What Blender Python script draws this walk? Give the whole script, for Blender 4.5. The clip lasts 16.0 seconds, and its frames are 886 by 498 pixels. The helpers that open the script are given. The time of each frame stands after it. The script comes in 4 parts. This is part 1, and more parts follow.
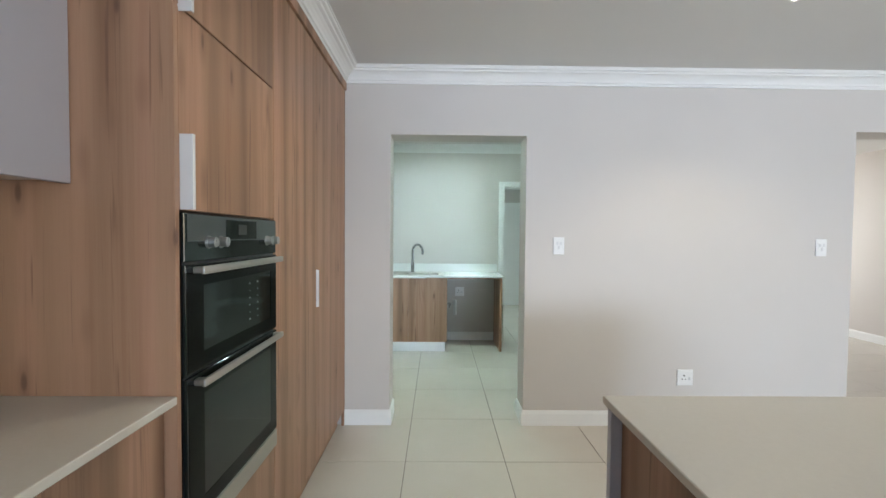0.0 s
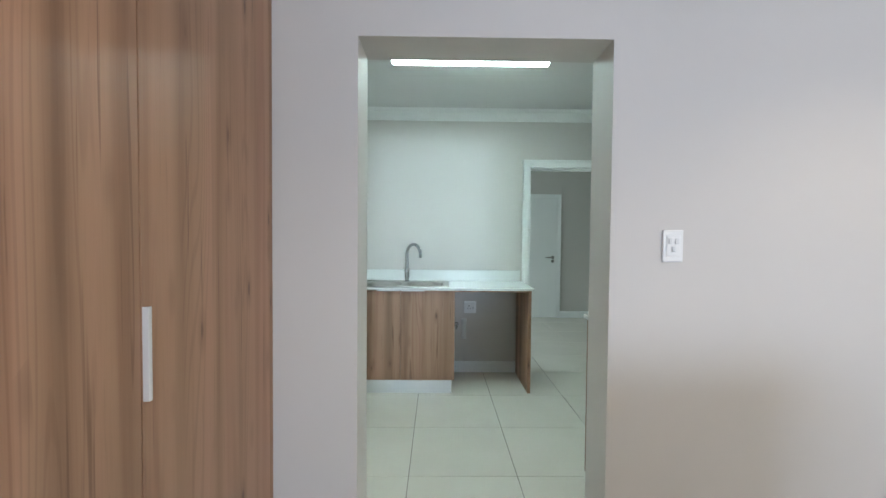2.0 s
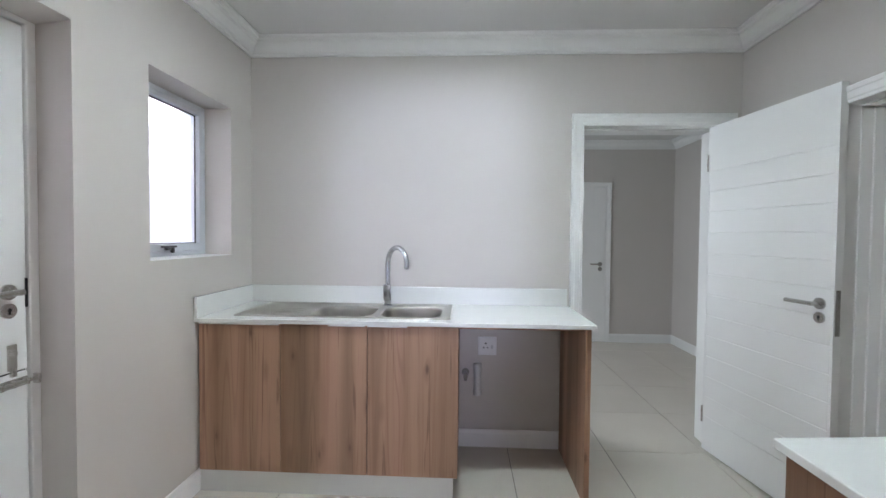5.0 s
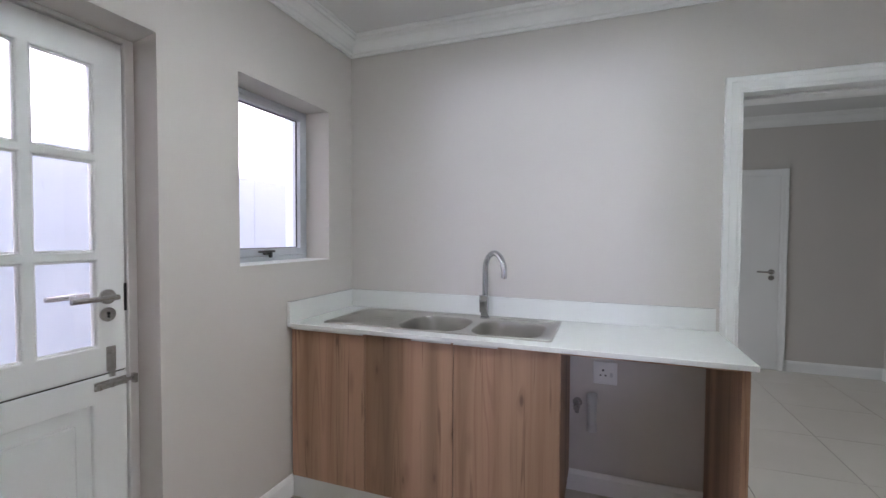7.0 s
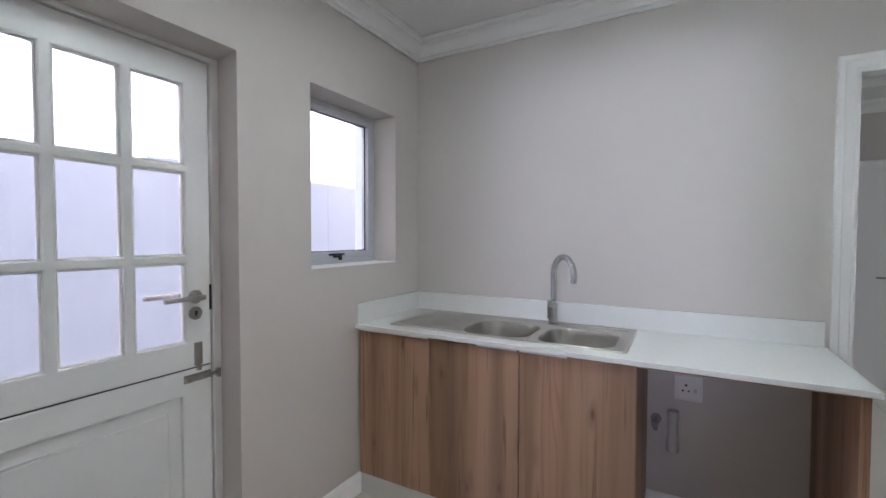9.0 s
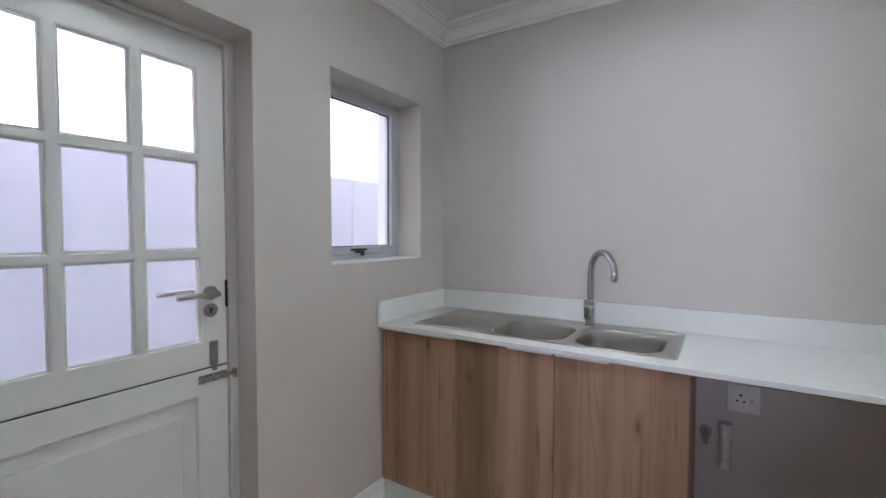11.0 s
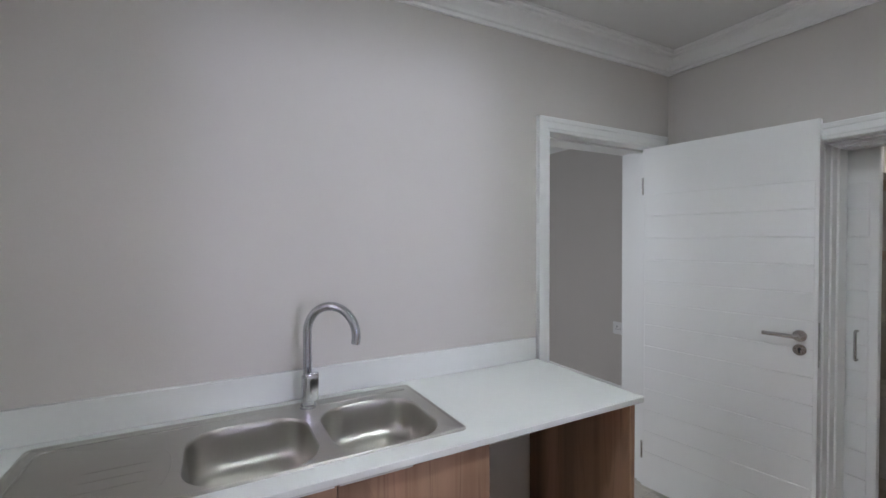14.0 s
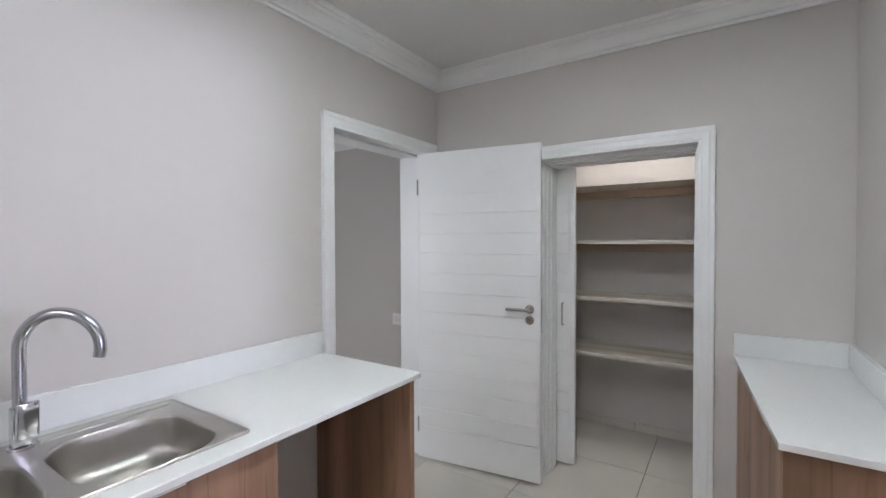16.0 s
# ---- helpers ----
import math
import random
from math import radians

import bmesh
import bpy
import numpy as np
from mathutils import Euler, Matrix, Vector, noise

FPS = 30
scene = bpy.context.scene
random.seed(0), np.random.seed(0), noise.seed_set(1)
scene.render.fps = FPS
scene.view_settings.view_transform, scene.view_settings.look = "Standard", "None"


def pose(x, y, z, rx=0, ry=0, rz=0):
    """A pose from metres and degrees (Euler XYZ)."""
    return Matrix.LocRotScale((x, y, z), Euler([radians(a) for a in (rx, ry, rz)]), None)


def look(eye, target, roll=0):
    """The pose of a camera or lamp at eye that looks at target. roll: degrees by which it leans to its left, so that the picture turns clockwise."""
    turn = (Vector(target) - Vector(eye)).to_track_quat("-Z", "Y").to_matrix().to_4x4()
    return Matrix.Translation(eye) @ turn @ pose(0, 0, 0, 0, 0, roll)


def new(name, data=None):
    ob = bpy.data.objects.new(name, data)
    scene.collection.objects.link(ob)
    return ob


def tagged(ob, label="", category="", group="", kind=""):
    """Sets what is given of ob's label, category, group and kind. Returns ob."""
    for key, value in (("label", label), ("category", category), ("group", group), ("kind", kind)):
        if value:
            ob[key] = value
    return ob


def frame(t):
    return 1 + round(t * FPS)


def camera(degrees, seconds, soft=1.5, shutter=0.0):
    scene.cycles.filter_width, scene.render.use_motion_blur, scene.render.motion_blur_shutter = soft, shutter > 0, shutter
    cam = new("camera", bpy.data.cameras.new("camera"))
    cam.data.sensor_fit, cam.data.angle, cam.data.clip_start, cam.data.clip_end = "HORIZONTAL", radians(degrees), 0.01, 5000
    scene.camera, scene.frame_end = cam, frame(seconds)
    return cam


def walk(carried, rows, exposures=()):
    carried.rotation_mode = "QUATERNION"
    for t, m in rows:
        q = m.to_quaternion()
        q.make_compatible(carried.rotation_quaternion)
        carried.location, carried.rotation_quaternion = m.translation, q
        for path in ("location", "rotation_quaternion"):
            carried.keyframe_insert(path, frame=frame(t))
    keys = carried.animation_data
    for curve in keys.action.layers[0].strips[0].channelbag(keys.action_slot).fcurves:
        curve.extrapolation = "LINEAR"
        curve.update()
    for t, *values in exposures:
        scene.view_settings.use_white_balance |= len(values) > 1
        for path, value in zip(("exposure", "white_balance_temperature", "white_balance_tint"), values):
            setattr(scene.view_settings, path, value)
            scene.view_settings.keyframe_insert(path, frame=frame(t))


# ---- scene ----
cam = camera(91.2, 16.0)
PATH = [
    (0, (0.207, 0.687, 1.36), (0.231, 2.686, 1.297), 0.5),
    (0.5, (0.2, 1.043, 1.352), (0.222, 3.041, 1.29), 0.4),
    (1, (0.194, 1.426, 1.336), (0.218, 3.425, 1.276), 0.4),
    (1.5, (0.198, 1.774, 1.33), (0.222, 3.773, 1.268), 0.4),
    (2, (0.17, 2.12, 1.324), (0.197, 4.119, 1.262), 0.5),
    (2.5, (0.161, 2.42, 1.312), (0.197, 4.419, 1.26), 0.7),
    (3, (0.182, 2.7, 1.318), (0.23, 4.699, 1.266), 0.7),
    (5.5, (0.38, 3.756, 1.304), (0.146, 5.741, 1.246), 0.4),
    (6, (0.416, 3.861, 1.317), (-0.012, 5.814, 1.255), 0.4),
    (6.5, (0.458, 3.924, 1.324), (-0.119, 5.838, 1.263), 0.4),
    (7, (0.474, 3.951, 1.33), (-0.219, 5.826, 1.268), 0.3),
    (7.5, (0.473, 3.968, 1.336), (-0.319, 5.803, 1.272), 0.3),
    (8, (0.477, 3.976, 1.346), (-0.394, 5.776, 1.278), 0.2),
    (8.5, (0.477, 3.984, 1.349), (-0.453, 5.753, 1.281), 0.2),
    (9, (0.471, 3.99, 1.344), (-0.505, 5.735, 1.282), 0.1),
    (11.5, (0.321, 4.206, 1.328), (-0.757, 5.889, 1.251), 0.1),
    (12, (0.148, 4.46, 1.344), (-0.791, 6.224, 1.27), 0.3),
    (12.5, (0.016, 4.76, 1.353), (-0.618, 6.656, 1.295), 0.9),
    (13, (-0.179, 4.853, 1.372), (-0.329, 6.847, 1.331), 0.9),
    (13.5, (-0.358, 4.773, 1.392), (0.117, 6.715, 1.381), 0.4),
    (14, (-0.402, 4.671, 1.457), (0.548, 6.43, 1.42), -0.2),
    (14.5, (-0.418, 4.662, 1.439), (0.9, 6.165, 1.407), -0.2),
    (15, (-0.433, 4.656, 1.435), (1.088, 5.954, 1.395), -0.2),
    (15.5, (-0.434, 4.657, 1.423), (1.186, 5.83, 1.387), -0.2),
    (16, (-0.439, 4.661, 1.425), (1.232, 5.759, 1.387), -0.2),
]
# stops, kelvin and tint: the camera settles on the lamp-lit scullery after the doorway
EXPOSURES = [(0.0, 1.8, 6410, 5), (1.5, 1.72, 6310, 7), (3.2, 1.8, 6150, 9), (4.5, 1.8, 6390, 25), (5.5, 1.7, 6620, 32), (6.5, 1.52, 6640, 33), (9.0, 1.26, 6630, 33), (12.5, 1.1, 6630, 33), (13.5, 1.15, 6670, 34), (15.0, 1.36, 6690, 34), (16.0, 1.63, 6740, 35)]
walk(cam, [(t, look(e, a, r)) for t, e, a, r in PATH], EXPOSURES)

SUN_UP, SUN_TURN = 29.4, 92.0      # degrees: height, and heading of the sun from north over east
world = bpy.data.worlds.new("sky")
scene.world = world
world.use_nodes = True
wn = world.node_tree.nodes
sky = wn.new("ShaderNodeTexSky")
sky.sky_type, sky.sun_disc = "NISHITA", False
sky.sun_elevation, sky.sun_rotation = radians(SUN_UP), radians(SUN_TURN)
wn["Background"].inputs["Strength"].default_value = 0.15
world.node_tree.links.new(sky.outputs[0], wn["Background"].inputs["Color"])


def lamp(name, kind, energy, colour, m, **extra):
    data = bpy.data.lights.new(name, kind)
    data.energy, data.color = energy, colour
    if kind == "SUN":
        data.angle = radians(0.5)
    if kind == "SPOT":
        data.spot_size, data.spot_blend, data.shadow_soft_size = radians(128), 0.55, 0.03
    if kind == "AREA":
        data.shape, data.size, data.size_y = "RECTANGLE", extra["w"], extra["h"]
    ob = new(name, data)
    ob.matrix_world = m
    return ob


sun_way = Vector((math.sin(radians(SUN_TURN)) * math.cos(radians(SUN_UP)), math.cos(radians(SUN_TURN)) * math.cos(radians(SUN_UP)), math.sin(radians(SUN_UP))))
lamp("sun", "SUN", 5.0, (1, 0.97, 0.94), look(sun_way * 20, (0, 0, 0)))
# daylight of the wide glazed door behind the kitchen, and the hall's unseen windows
lamp("daylight_kitchen", "AREA", 94, (0.77, 0.925, 1.2), look((1.2, -5.95, 1.35), (0.9, 3.0, 1.3)), w=1.2, h=1.1)
# warm fill added at an assumed side window, in place of indirect light
lamp("fill_side", "AREA", 22, (1.0, 0.92, 0.82), look((5.85, -2.2, 1.45), (1.6, 3.2, 1.3)), w=2.2, h=1.5)
# warm recessed downlights in the kitchen ceiling
DOWNLIGHTS = ((1.92, 2.77), (0.30, 2.40))
for (x, y), watts in zip(DOWNLIGHTS, (8.5, 5.5)):
    lamp("downlight_beam", "SPOT", watts, (1.0, 0.84, 0.62), look((x, y, 2.500), (x, y, 0.0)))
# greenish fill added to brighten the far room; its window is assumed and unseen
lamp("fill_far_room", "AREA", 6, (0.75, 1.0, 0.96), look((-0.9, 7.8, 1.5), (3, 7.8, 1.2)), w=1.2, h=1.1)
lamp("daylight_hall", "AREA", 10, (1.0, 0.9, 0.82), look((4.6, 7.9, 1.4), (4.8, 3, 1.0)), w=1.8, h=1.6)


# ---- materials ----
def mat(name, colour, rough=0.5, metal=0.0, second=None, scale=4.0, amount=0.5, fine=120.0, bump=0.02, rough_vary=0.08, stretch=(1, 1, 1), coat=0.0, spec=0.5):
    """A node material: two colours mixed by broad noise, fine grain in bump and roughness."""
    m = bpy.data.materials.new(name)
    m.use_nodes = True
    n, l = m.node_tree.nodes, m.node_tree.links
    b = n["Principled BSDF"]
    b.inputs["Metallic"].default_value, b.inputs["Coat Weight"].default_value = metal, coat
    b.inputs["Specular IOR Level"].default_value = spec
    tc, mp, info = n.new("ShaderNodeTexCoord"), n.new("ShaderNodeMapping"), n.new("ShaderNodeObjectInfo")
    mp.inputs["Scale"].default_value = stretch
    l.new(tc.outputs["Object"], mp.inputs["Vector"])
    add = n.new("ShaderNodeVectorMath")
    add.operation = "ADD"
    mul = n.new("ShaderNodeMath")
    mul.operation, mul.inputs[1].default_value = "MULTIPLY", 37.0
    l.new(info.outputs["Random"], mul.inputs[0])
    l.new(mp.outputs[0], add.inputs[0])
    l.new(mul.outputs[0], add.inputs[1])
    big, small = n.new("ShaderNodeTexNoise"), n.new("ShaderNodeTexNoise")
    big.inputs["Scale"].default_value, big.inputs["Detail"].default_value = scale, 5
    small.inputs["Scale"].default_value, small.inputs["Detail"].default_value = fine, 3
    for t in (big, small):
        l.new(add.outputs[0], t.inputs["Vector"])
    mix = n.new("ShaderNodeMix")
    mix.data_type = "RGBA"
    mix.inputs["A"].default_value = (*colour, 1)
    mix.inputs["B"].default_value = (*(second or [c * 0.9 for c in colour]), 1)
    fac = n.new("ShaderNodeMapRange")
    fac.inputs["From Min"].default_value, fac.inputs["From Max"].default_value = 0.35, 0.68
    fac.inputs["To Max"].default_value = amount
    l.new(big.outputs[0], fac.inputs[0])
    l.new(fac.outputs[0], mix.inputs["Factor"])
    l.new(mix.outputs["Result"], b.inputs["Base Color"])
    rr = n.new("ShaderNodeMapRange")
    rr.inputs["To Min"].default_value, rr.inputs["To Max"].default_value = max(0.02, rough - rough_vary), rough + rough_vary
    l.new(small.outputs[0], rr.inputs[0])
    l.new(rr.outputs[0], b.inputs["Roughness"])
    if bump:
        bp = n.new("ShaderNodeBump")
        bp.inputs["Strength"].default_value, bp.inputs["Distance"].default_value = bump, 0.01
        l.new(small.outputs[0], bp.inputs["Height"])
        l.new(bp.outputs[0], b.inputs["Normal"])
    return m


def wood(name, light, dark, along=2, knots=True):
    """Wood-grain laminate in glued staves; the grain runs along the given axis."""
    m = bpy.data.materials.new(name)
    m.use_nodes = True
    n, l = m.node_tree.nodes, m.node_tree.links
    b = n["Principled BSDF"]
    tc, info = n.new("ShaderNodeTexCoord"), n.new("ShaderNodeObjectInfo")
    add, mul = n.new("ShaderNodeVectorMath"), n.new("ShaderNodeMath")
    add.operation, mul.operation = "ADD", "MULTIPLY"
    mul.inputs[1].default_value = 23.0
    l.new(info.outputs["Random"], mul.inputs[0])
    l.new(tc.outputs["Object"], add.inputs[0])
    l.new(mul.outputs[0], add.inputs[1])

    def spaced(across, lengthways, node):
        s = [across] * 3
        s[along] = lengthways
        mp = n.new("ShaderNodeMapping")
        mp.inputs["Scale"].default_value = s
        l.new(add.outputs[0], mp.inputs["Vector"])
        l.new(mp.outputs[0], node.inputs["Vector"])
        return node

    def noise_at(across, lengthways, detail, distort):
        t = spaced(across, lengthways, n.new("ShaderNodeTexNoise"))
        t.inputs["Scale"].default_value, t.inputs["Detail"].default_value, t.inputs["Distortion"].default_value = 1.0, detail, distort
        return t.outputs[0]

    def ranged(value, lo, hi, to_lo, to_hi):
        r = n.new("ShaderNodeMapRange")
        r.interpolation_type = "SMOOTHSTEP"
        for key, v in (("From Min", lo), ("From Max", hi), ("To Min", to_lo), ("To Max", to_hi)):
            r.inputs[key].default_value = v
        l.new(value, r.inputs[0])
        return r.outputs[0]

    def maths(kind, a, c):
        t = n.new("ShaderNodeMath")
        t.operation = kind
        for k, v in enumerate((a, c)):
            if isinstance(v, float):
                t.inputs[k].default_value = v
            else:
                l.new(v, t.inputs[k])
        return t.outputs[0]

    def blend(kind, fac, a, c):
        t = n.new("ShaderNodeMix")
        t.data_type, t.blend_type = "RGBA", kind
        l.new(fac, t.inputs["Factor"])
        l.new(a, t.inputs["A"])
        t.inputs["B"].default_value = (*c, 1)
        return t.outputs["Result"]

    # staves: broad soft bands, pinkish tan to olive brown
    band = noise_at(9.0, 0.22, 1, 0.2)
    ramp = n.new("ShaderNodeValToRGB")
    e = ramp.color_ramp.elements
    mid = [0.5 * p + 0.5 * q for p, q in zip(light, dark)]
    e[0].position, e[0].color = 0.30, (mid[0] * 0.80, mid[1] * 0.82, mid[2] * 0.78, 1)
    e[1].position, e[1].color = 0.70, (light[0] * 1.05, light[1] * 1.0, light[2] * 1.02, 1)
    e.new(0.44).color = (mid[0] * 1.12, mid[1] * 1.14, mid[2] * 1.10, 1)
    e.new(0.56).color = (light[0] * 0.96, light[1] * 0.94, light[2] * 0.92, 1)
    l.new(band, ramp.inputs[0])
    colour = ramp.outputs[0]
    # soft streaks, then the finest pores
    colour = blend("MULTIPLY", ranged(noise_at(14, 0.35, 4, 0.5), 0.46, 0.68, 0.0, 0.55), colour, (0.66, 0.56, 0.50))
    fine = noise_at(230, 6, 2, 0.0)
    colour = blend("MULTIPLY", ranged(fine, 0.40, 0.75, 0.0, 0.16), colour, (0.7, 0.64, 0.6))
    # cathedral figure: contour lines of a slow field, in places only
    figure = noise_at(6.0, 0.32, 2, 0.2)
    lines = maths("SINE", maths("MULTIPLY", figure, 120.0), 0.0)
    where = ranged(noise_at(5.0, 0.35, 1, 0.0), 0.50, 0.62, 0.0, 1.0)
    colour = blend("MIX", maths("MULTIPLY", ranged(lines, 0.30, 1.0, 0.0, 0.22), where), colour, [c * 0.95 for c in dark])
    if knots:
        # sparse dark checks, and a few long flecks
        colour = blend("MIX", ranged(noise_at(46, 1.3, 3, 0.8), 0.61, 0.72, 0.0, 0.55), colour, [c * 0.75 for c in dark])
        v = spaced(13.0, 4.2, n.new("ShaderNodeTexVoronoi"))
        v.inputs["Scale"].default_value = 1.0
        pick = n.new("ShaderNodeSeparateColor")
        l.new(v.outputs["Color"], pick.inputs[0])
        few = ranged(pick.outputs[0], 0.62, 0.66, 0.0, 1.0)
        halo = maths("MULTIPLY", ranged(v.outputs["Distance"], 0.10, 0.38, 0.35, 0.0), few)
        core = maths("MULTIPLY", ranged(v.outputs["Distance"], 0.05, 0.15, 0.62, 0.0), few)
        colour = blend("MIX", halo, colour, dark)
        colour = blend("MIX", core, colour, [c * 0.5 for c in dark])
    l.new(colour, b.inputs["Base Color"])
    b.inputs["Roughness"].default_value = 0.45
    bp = n.new("ShaderNodeBump")
    bp.inputs["Strength"].default_value, bp.inputs["Distance"].default_value = 0.06, 0.004
    l.new(fine, bp.inputs["Height"])
    l.new(bp.outputs[0], b.inputs["Normal"])
    return m


def glow(name, colour, strength):
    m = bpy.data.materials.new(name)
    m.use_nodes = True
    b = m.node_tree.nodes["Principled BSDF"]
    b.inputs["Base Color"].default_value = (0.8, 0.8, 0.8, 1)
    b.inputs["Emission Color"].default_value, b.inputs["Emission Strength"].default_value = (*colour, 1), strength
    return m


def glass(name, tint=(1, 1, 1), rough=0.0):
    m = bpy.data.materials.new(name)
    m.use_nodes = True
    b = m.node_tree.nodes["Principled BSDF"]
    b.inputs["Base Color"].default_value, b.inputs["Roughness"].default_value = (*tint, 1), rough
    b.inputs["Transmission Weight"].default_value, b.inputs["IOR"].default_value = 1.0, 1.45
    return m


PAINT = mat("greige_wall_paint", (0.605, 0.570, 0.543), 0.62, second=(0.58, 0.546, 0.518), scale=1.3, amount=0.6, fine=160, bump=0.05, spec=0.3)
WHITE = mat("white_enamel_paint", (0.85, 0.855, 0.85), 0.32, second=(0.83, 0.835, 0.83), scale=3, fine=90, bump=0.006)
CEIL = mat("ceiling_paint", (0.70, 0.695, 0.685), 0.8, second=(0.68, 0.675, 0.665), scale=1.5, fine=140, bump=0.03, spec=0.2)
PLASTER = mat("cornice_plaster", (0.82, 0.82, 0.81), 0.6, scale=5, amount=0.3, fine=150, bump=0.02, spec=0.3)
TILE = mat("porcelain_tile", (0.65, 0.61, 0.545), 0.24, second=(0.60, 0.56, 0.495), scale=2.2, amount=0.7, fine=70, bump=0.012, rough_vary=0.06)
GROUT = mat("grout", (0.20, 0.185, 0.165), 0.9, scale=12, fine=300, bump=0.1)
WOOD = wood("elm_laminate", (0.422, 0.255, 0.164), (0.162, 0.077, 0.046))
LIPPING = mat("cream_edge_band", (0.62, 0.575, 0.53), 0.5, scale=4, amount=0.4, fine=120, bump=0.0)
PALEWOOD = wood("pale_shelf_laminate", (0.68, 0.62, 0.55), (0.57, 0.50, 0.43), along=1, knots=False)
BATTENWOOD = wood("pale_brown_batten", (0.56, 0.43, 0.32), (0.43, 0.31, 0.22), along=1, knots=False)
CARCASS = mat("cabinet_carcass_board", (0.10, 0.06, 0.04), 0.6, scale=8)
QUARTZ = mat("white_quartz", (0.76, 0.77, 0.755), 0.2, second=(0.72, 0.73, 0.715), scale=30, amount=0.25, fine=220, bump=0.0, rough_vary=0.05)
STONE = mat("beige_quartz", (0.57, 0.535, 0.475), 0.34, second=(0.53, 0.495, 0.44), scale=90, amount=0.4, fine=260, bump=0.0)
GLOSS = mat("satin_grey_white_lacquer", (0.46, 0.46, 0.52), 0.35, scale=2, amount=0.3, fine=60, bump=0.004)
STEEL = mat("brushed_stainless_steel", (0.485, 0.468, 0.432), 0.38, 1.0, second=(0.44, 0.425, 0.392), scale=4, amount=0.5, fine=500, bump=0.0, rough_vary=0.04)
CHROME = mat("chrome", (0.48, 0.49, 0.51), 0.2, 1.0, scale=5, amount=0.2, fine=80, bump=0.0, rough_vary=0.03)
NICKEL = mat("satin_nickel", (0.52, 0.505, 0.485), 0.27, 1.0, scale=5, amount=0.3, fine=700, bump=0.0, rough_vary=0.04)
ALU = mat("anodised_aluminium", (0.72, 0.72, 0.72), 0.35, 1.0, scale=3, amount=0.4, fine=120, bump=0.01, stretch=(0.3, 4, 4))
FRAMEALU = mat("grey_powder_coated_aluminium", (0.55, 0.58, 0.62), 0.4, scale=4, amount=0.3, fine=150, bump=0.01)
PLASTIC = mat("white_plastic", (0.80, 0.80, 0.80), 0.35, scale=6, amount=0.2, fine=90, bump=0.0)
GREYPLASTIC = mat("grey_plastic", (0.60, 0.61, 0.62), 0.4, scale=6, amount=0.3, fine=90, bump=0.0)
SWITCHGREY = mat("pale_grey_switch_plastic", (0.70, 0.70, 0.71), 0.35, scale=6, amount=0.2, fine=90, bump=0.0)
BLACK = mat("black_plastic", (0.015, 0.015, 0.016), 0.4, scale=6, amount=0.4, fine=120, bump=0.01)
OVENGLASS = mat("black_oven_glass", (0.010, 0.014, 0.013), 0.06, scale=3, amount=0.5, fine=30, bump=0.0, rough_vary=0.02, spec=0.27)
GREYGLASS = mat("grey_display_glass", (0.06, 0.065, 0.065), 0.1, scale=4, amount=0.3, bump=0.0)
SURROUND = mat("black_enamel_surround", (0.004, 0.004, 0.004), 0.16, scale=3, amount=0.4, fine=90, bump=0.0, spec=0.08)
KNOB = mat("grey_oven_knob_steel", (0.36, 0.36, 0.35), 0.34, 0.9, scale=8, amount=0.3, fine=200, bump=0.0)
MARKGREY = mat("pale_grey_marks", (0.13, 0.145, 0.145), 0.5, scale=30, amount=0.4, bump=0.0)
OVENSTEEL = mat("dark_oven_steel", (0.13, 0.14, 0.14), 0.3, 0.9, scale=3, fine=300, bump=0.0)
GLASS = glass("window_glass")
PANTRYGLOW = glow("lit_pantry_diffuser", (0.84, 1.0, 0.92), 18.0)
WARMGLOW = glow("lit_warm_lens", (1.0, 0.84, 0.62), 8.0)
TUBE = glow("lit_diffuser", (0.75, 1.0, 0.96), 46.0)
TUBESIDE = glow("lit_diffuser_side", (0.75, 1.0, 0.96), 6.0)
OUTWALL = mat("white_exterior_plaster", (0.84, 0.92, 0.98), 0.85, second=(0.81, 0.89, 0.95), scale=0.8, amount=0.7, fine=90, bump=0.15)
PAVING = mat("concrete_paving", (0.62, 0.61, 0.59), 0.85, scale=2, amount=0.8, fine=60, bump=0.2)
ROOF = mat("roof_sheet", (0.12, 0.12, 0.13), 0.6, scale=3)
PULL = mat("pale_satin_metal", (0.74, 0.74, 0.75), 0.4, 0.25, scale=3, amount=0.3, fine=120, bump=0.0)
POLISHED = mat("polished_chrome", (0.60, 0.61, 0.63), 0.07, 1.0, scale=5, amount=0.2, fine=80, bump=0.0, rough_vary=0.02)
DULL = mat("dull_plated_brass", (0.30, 0.285, 0.27), 0.3, 1.0, scale=40, amount=0.5, fine=200, bump=0.01)
PVC = mat("grey_pipe", (0.68, 0.68, 0.67), 0.35, scale=8, amount=0.4, fine=100)


# ---- mesh helpers ----
def box(bm, x0, x1, y0, y1, z0, z1, bevel=0.0, segments=1):
    got = bmesh.ops.create_cube(bm, size=1.0, matrix=Matrix.Translation(((x0 + x1) / 2, (y0 + y1) / 2, (z0 + z1) / 2)) @ Matrix.Diagonal((x1 - x0, y1 - y0, z1 - z0, 1)))
    if bevel:
        edges = list({e for v in got["verts"] for e in v.link_edges})
        bmesh.ops.bevel(bm, geom=edges, offset=bevel, segments=segments, affect="EDGES", profile=0.5)
    return bm


def solid(*args, **kw):
    return box(bmesh.new(), *args, **kw)


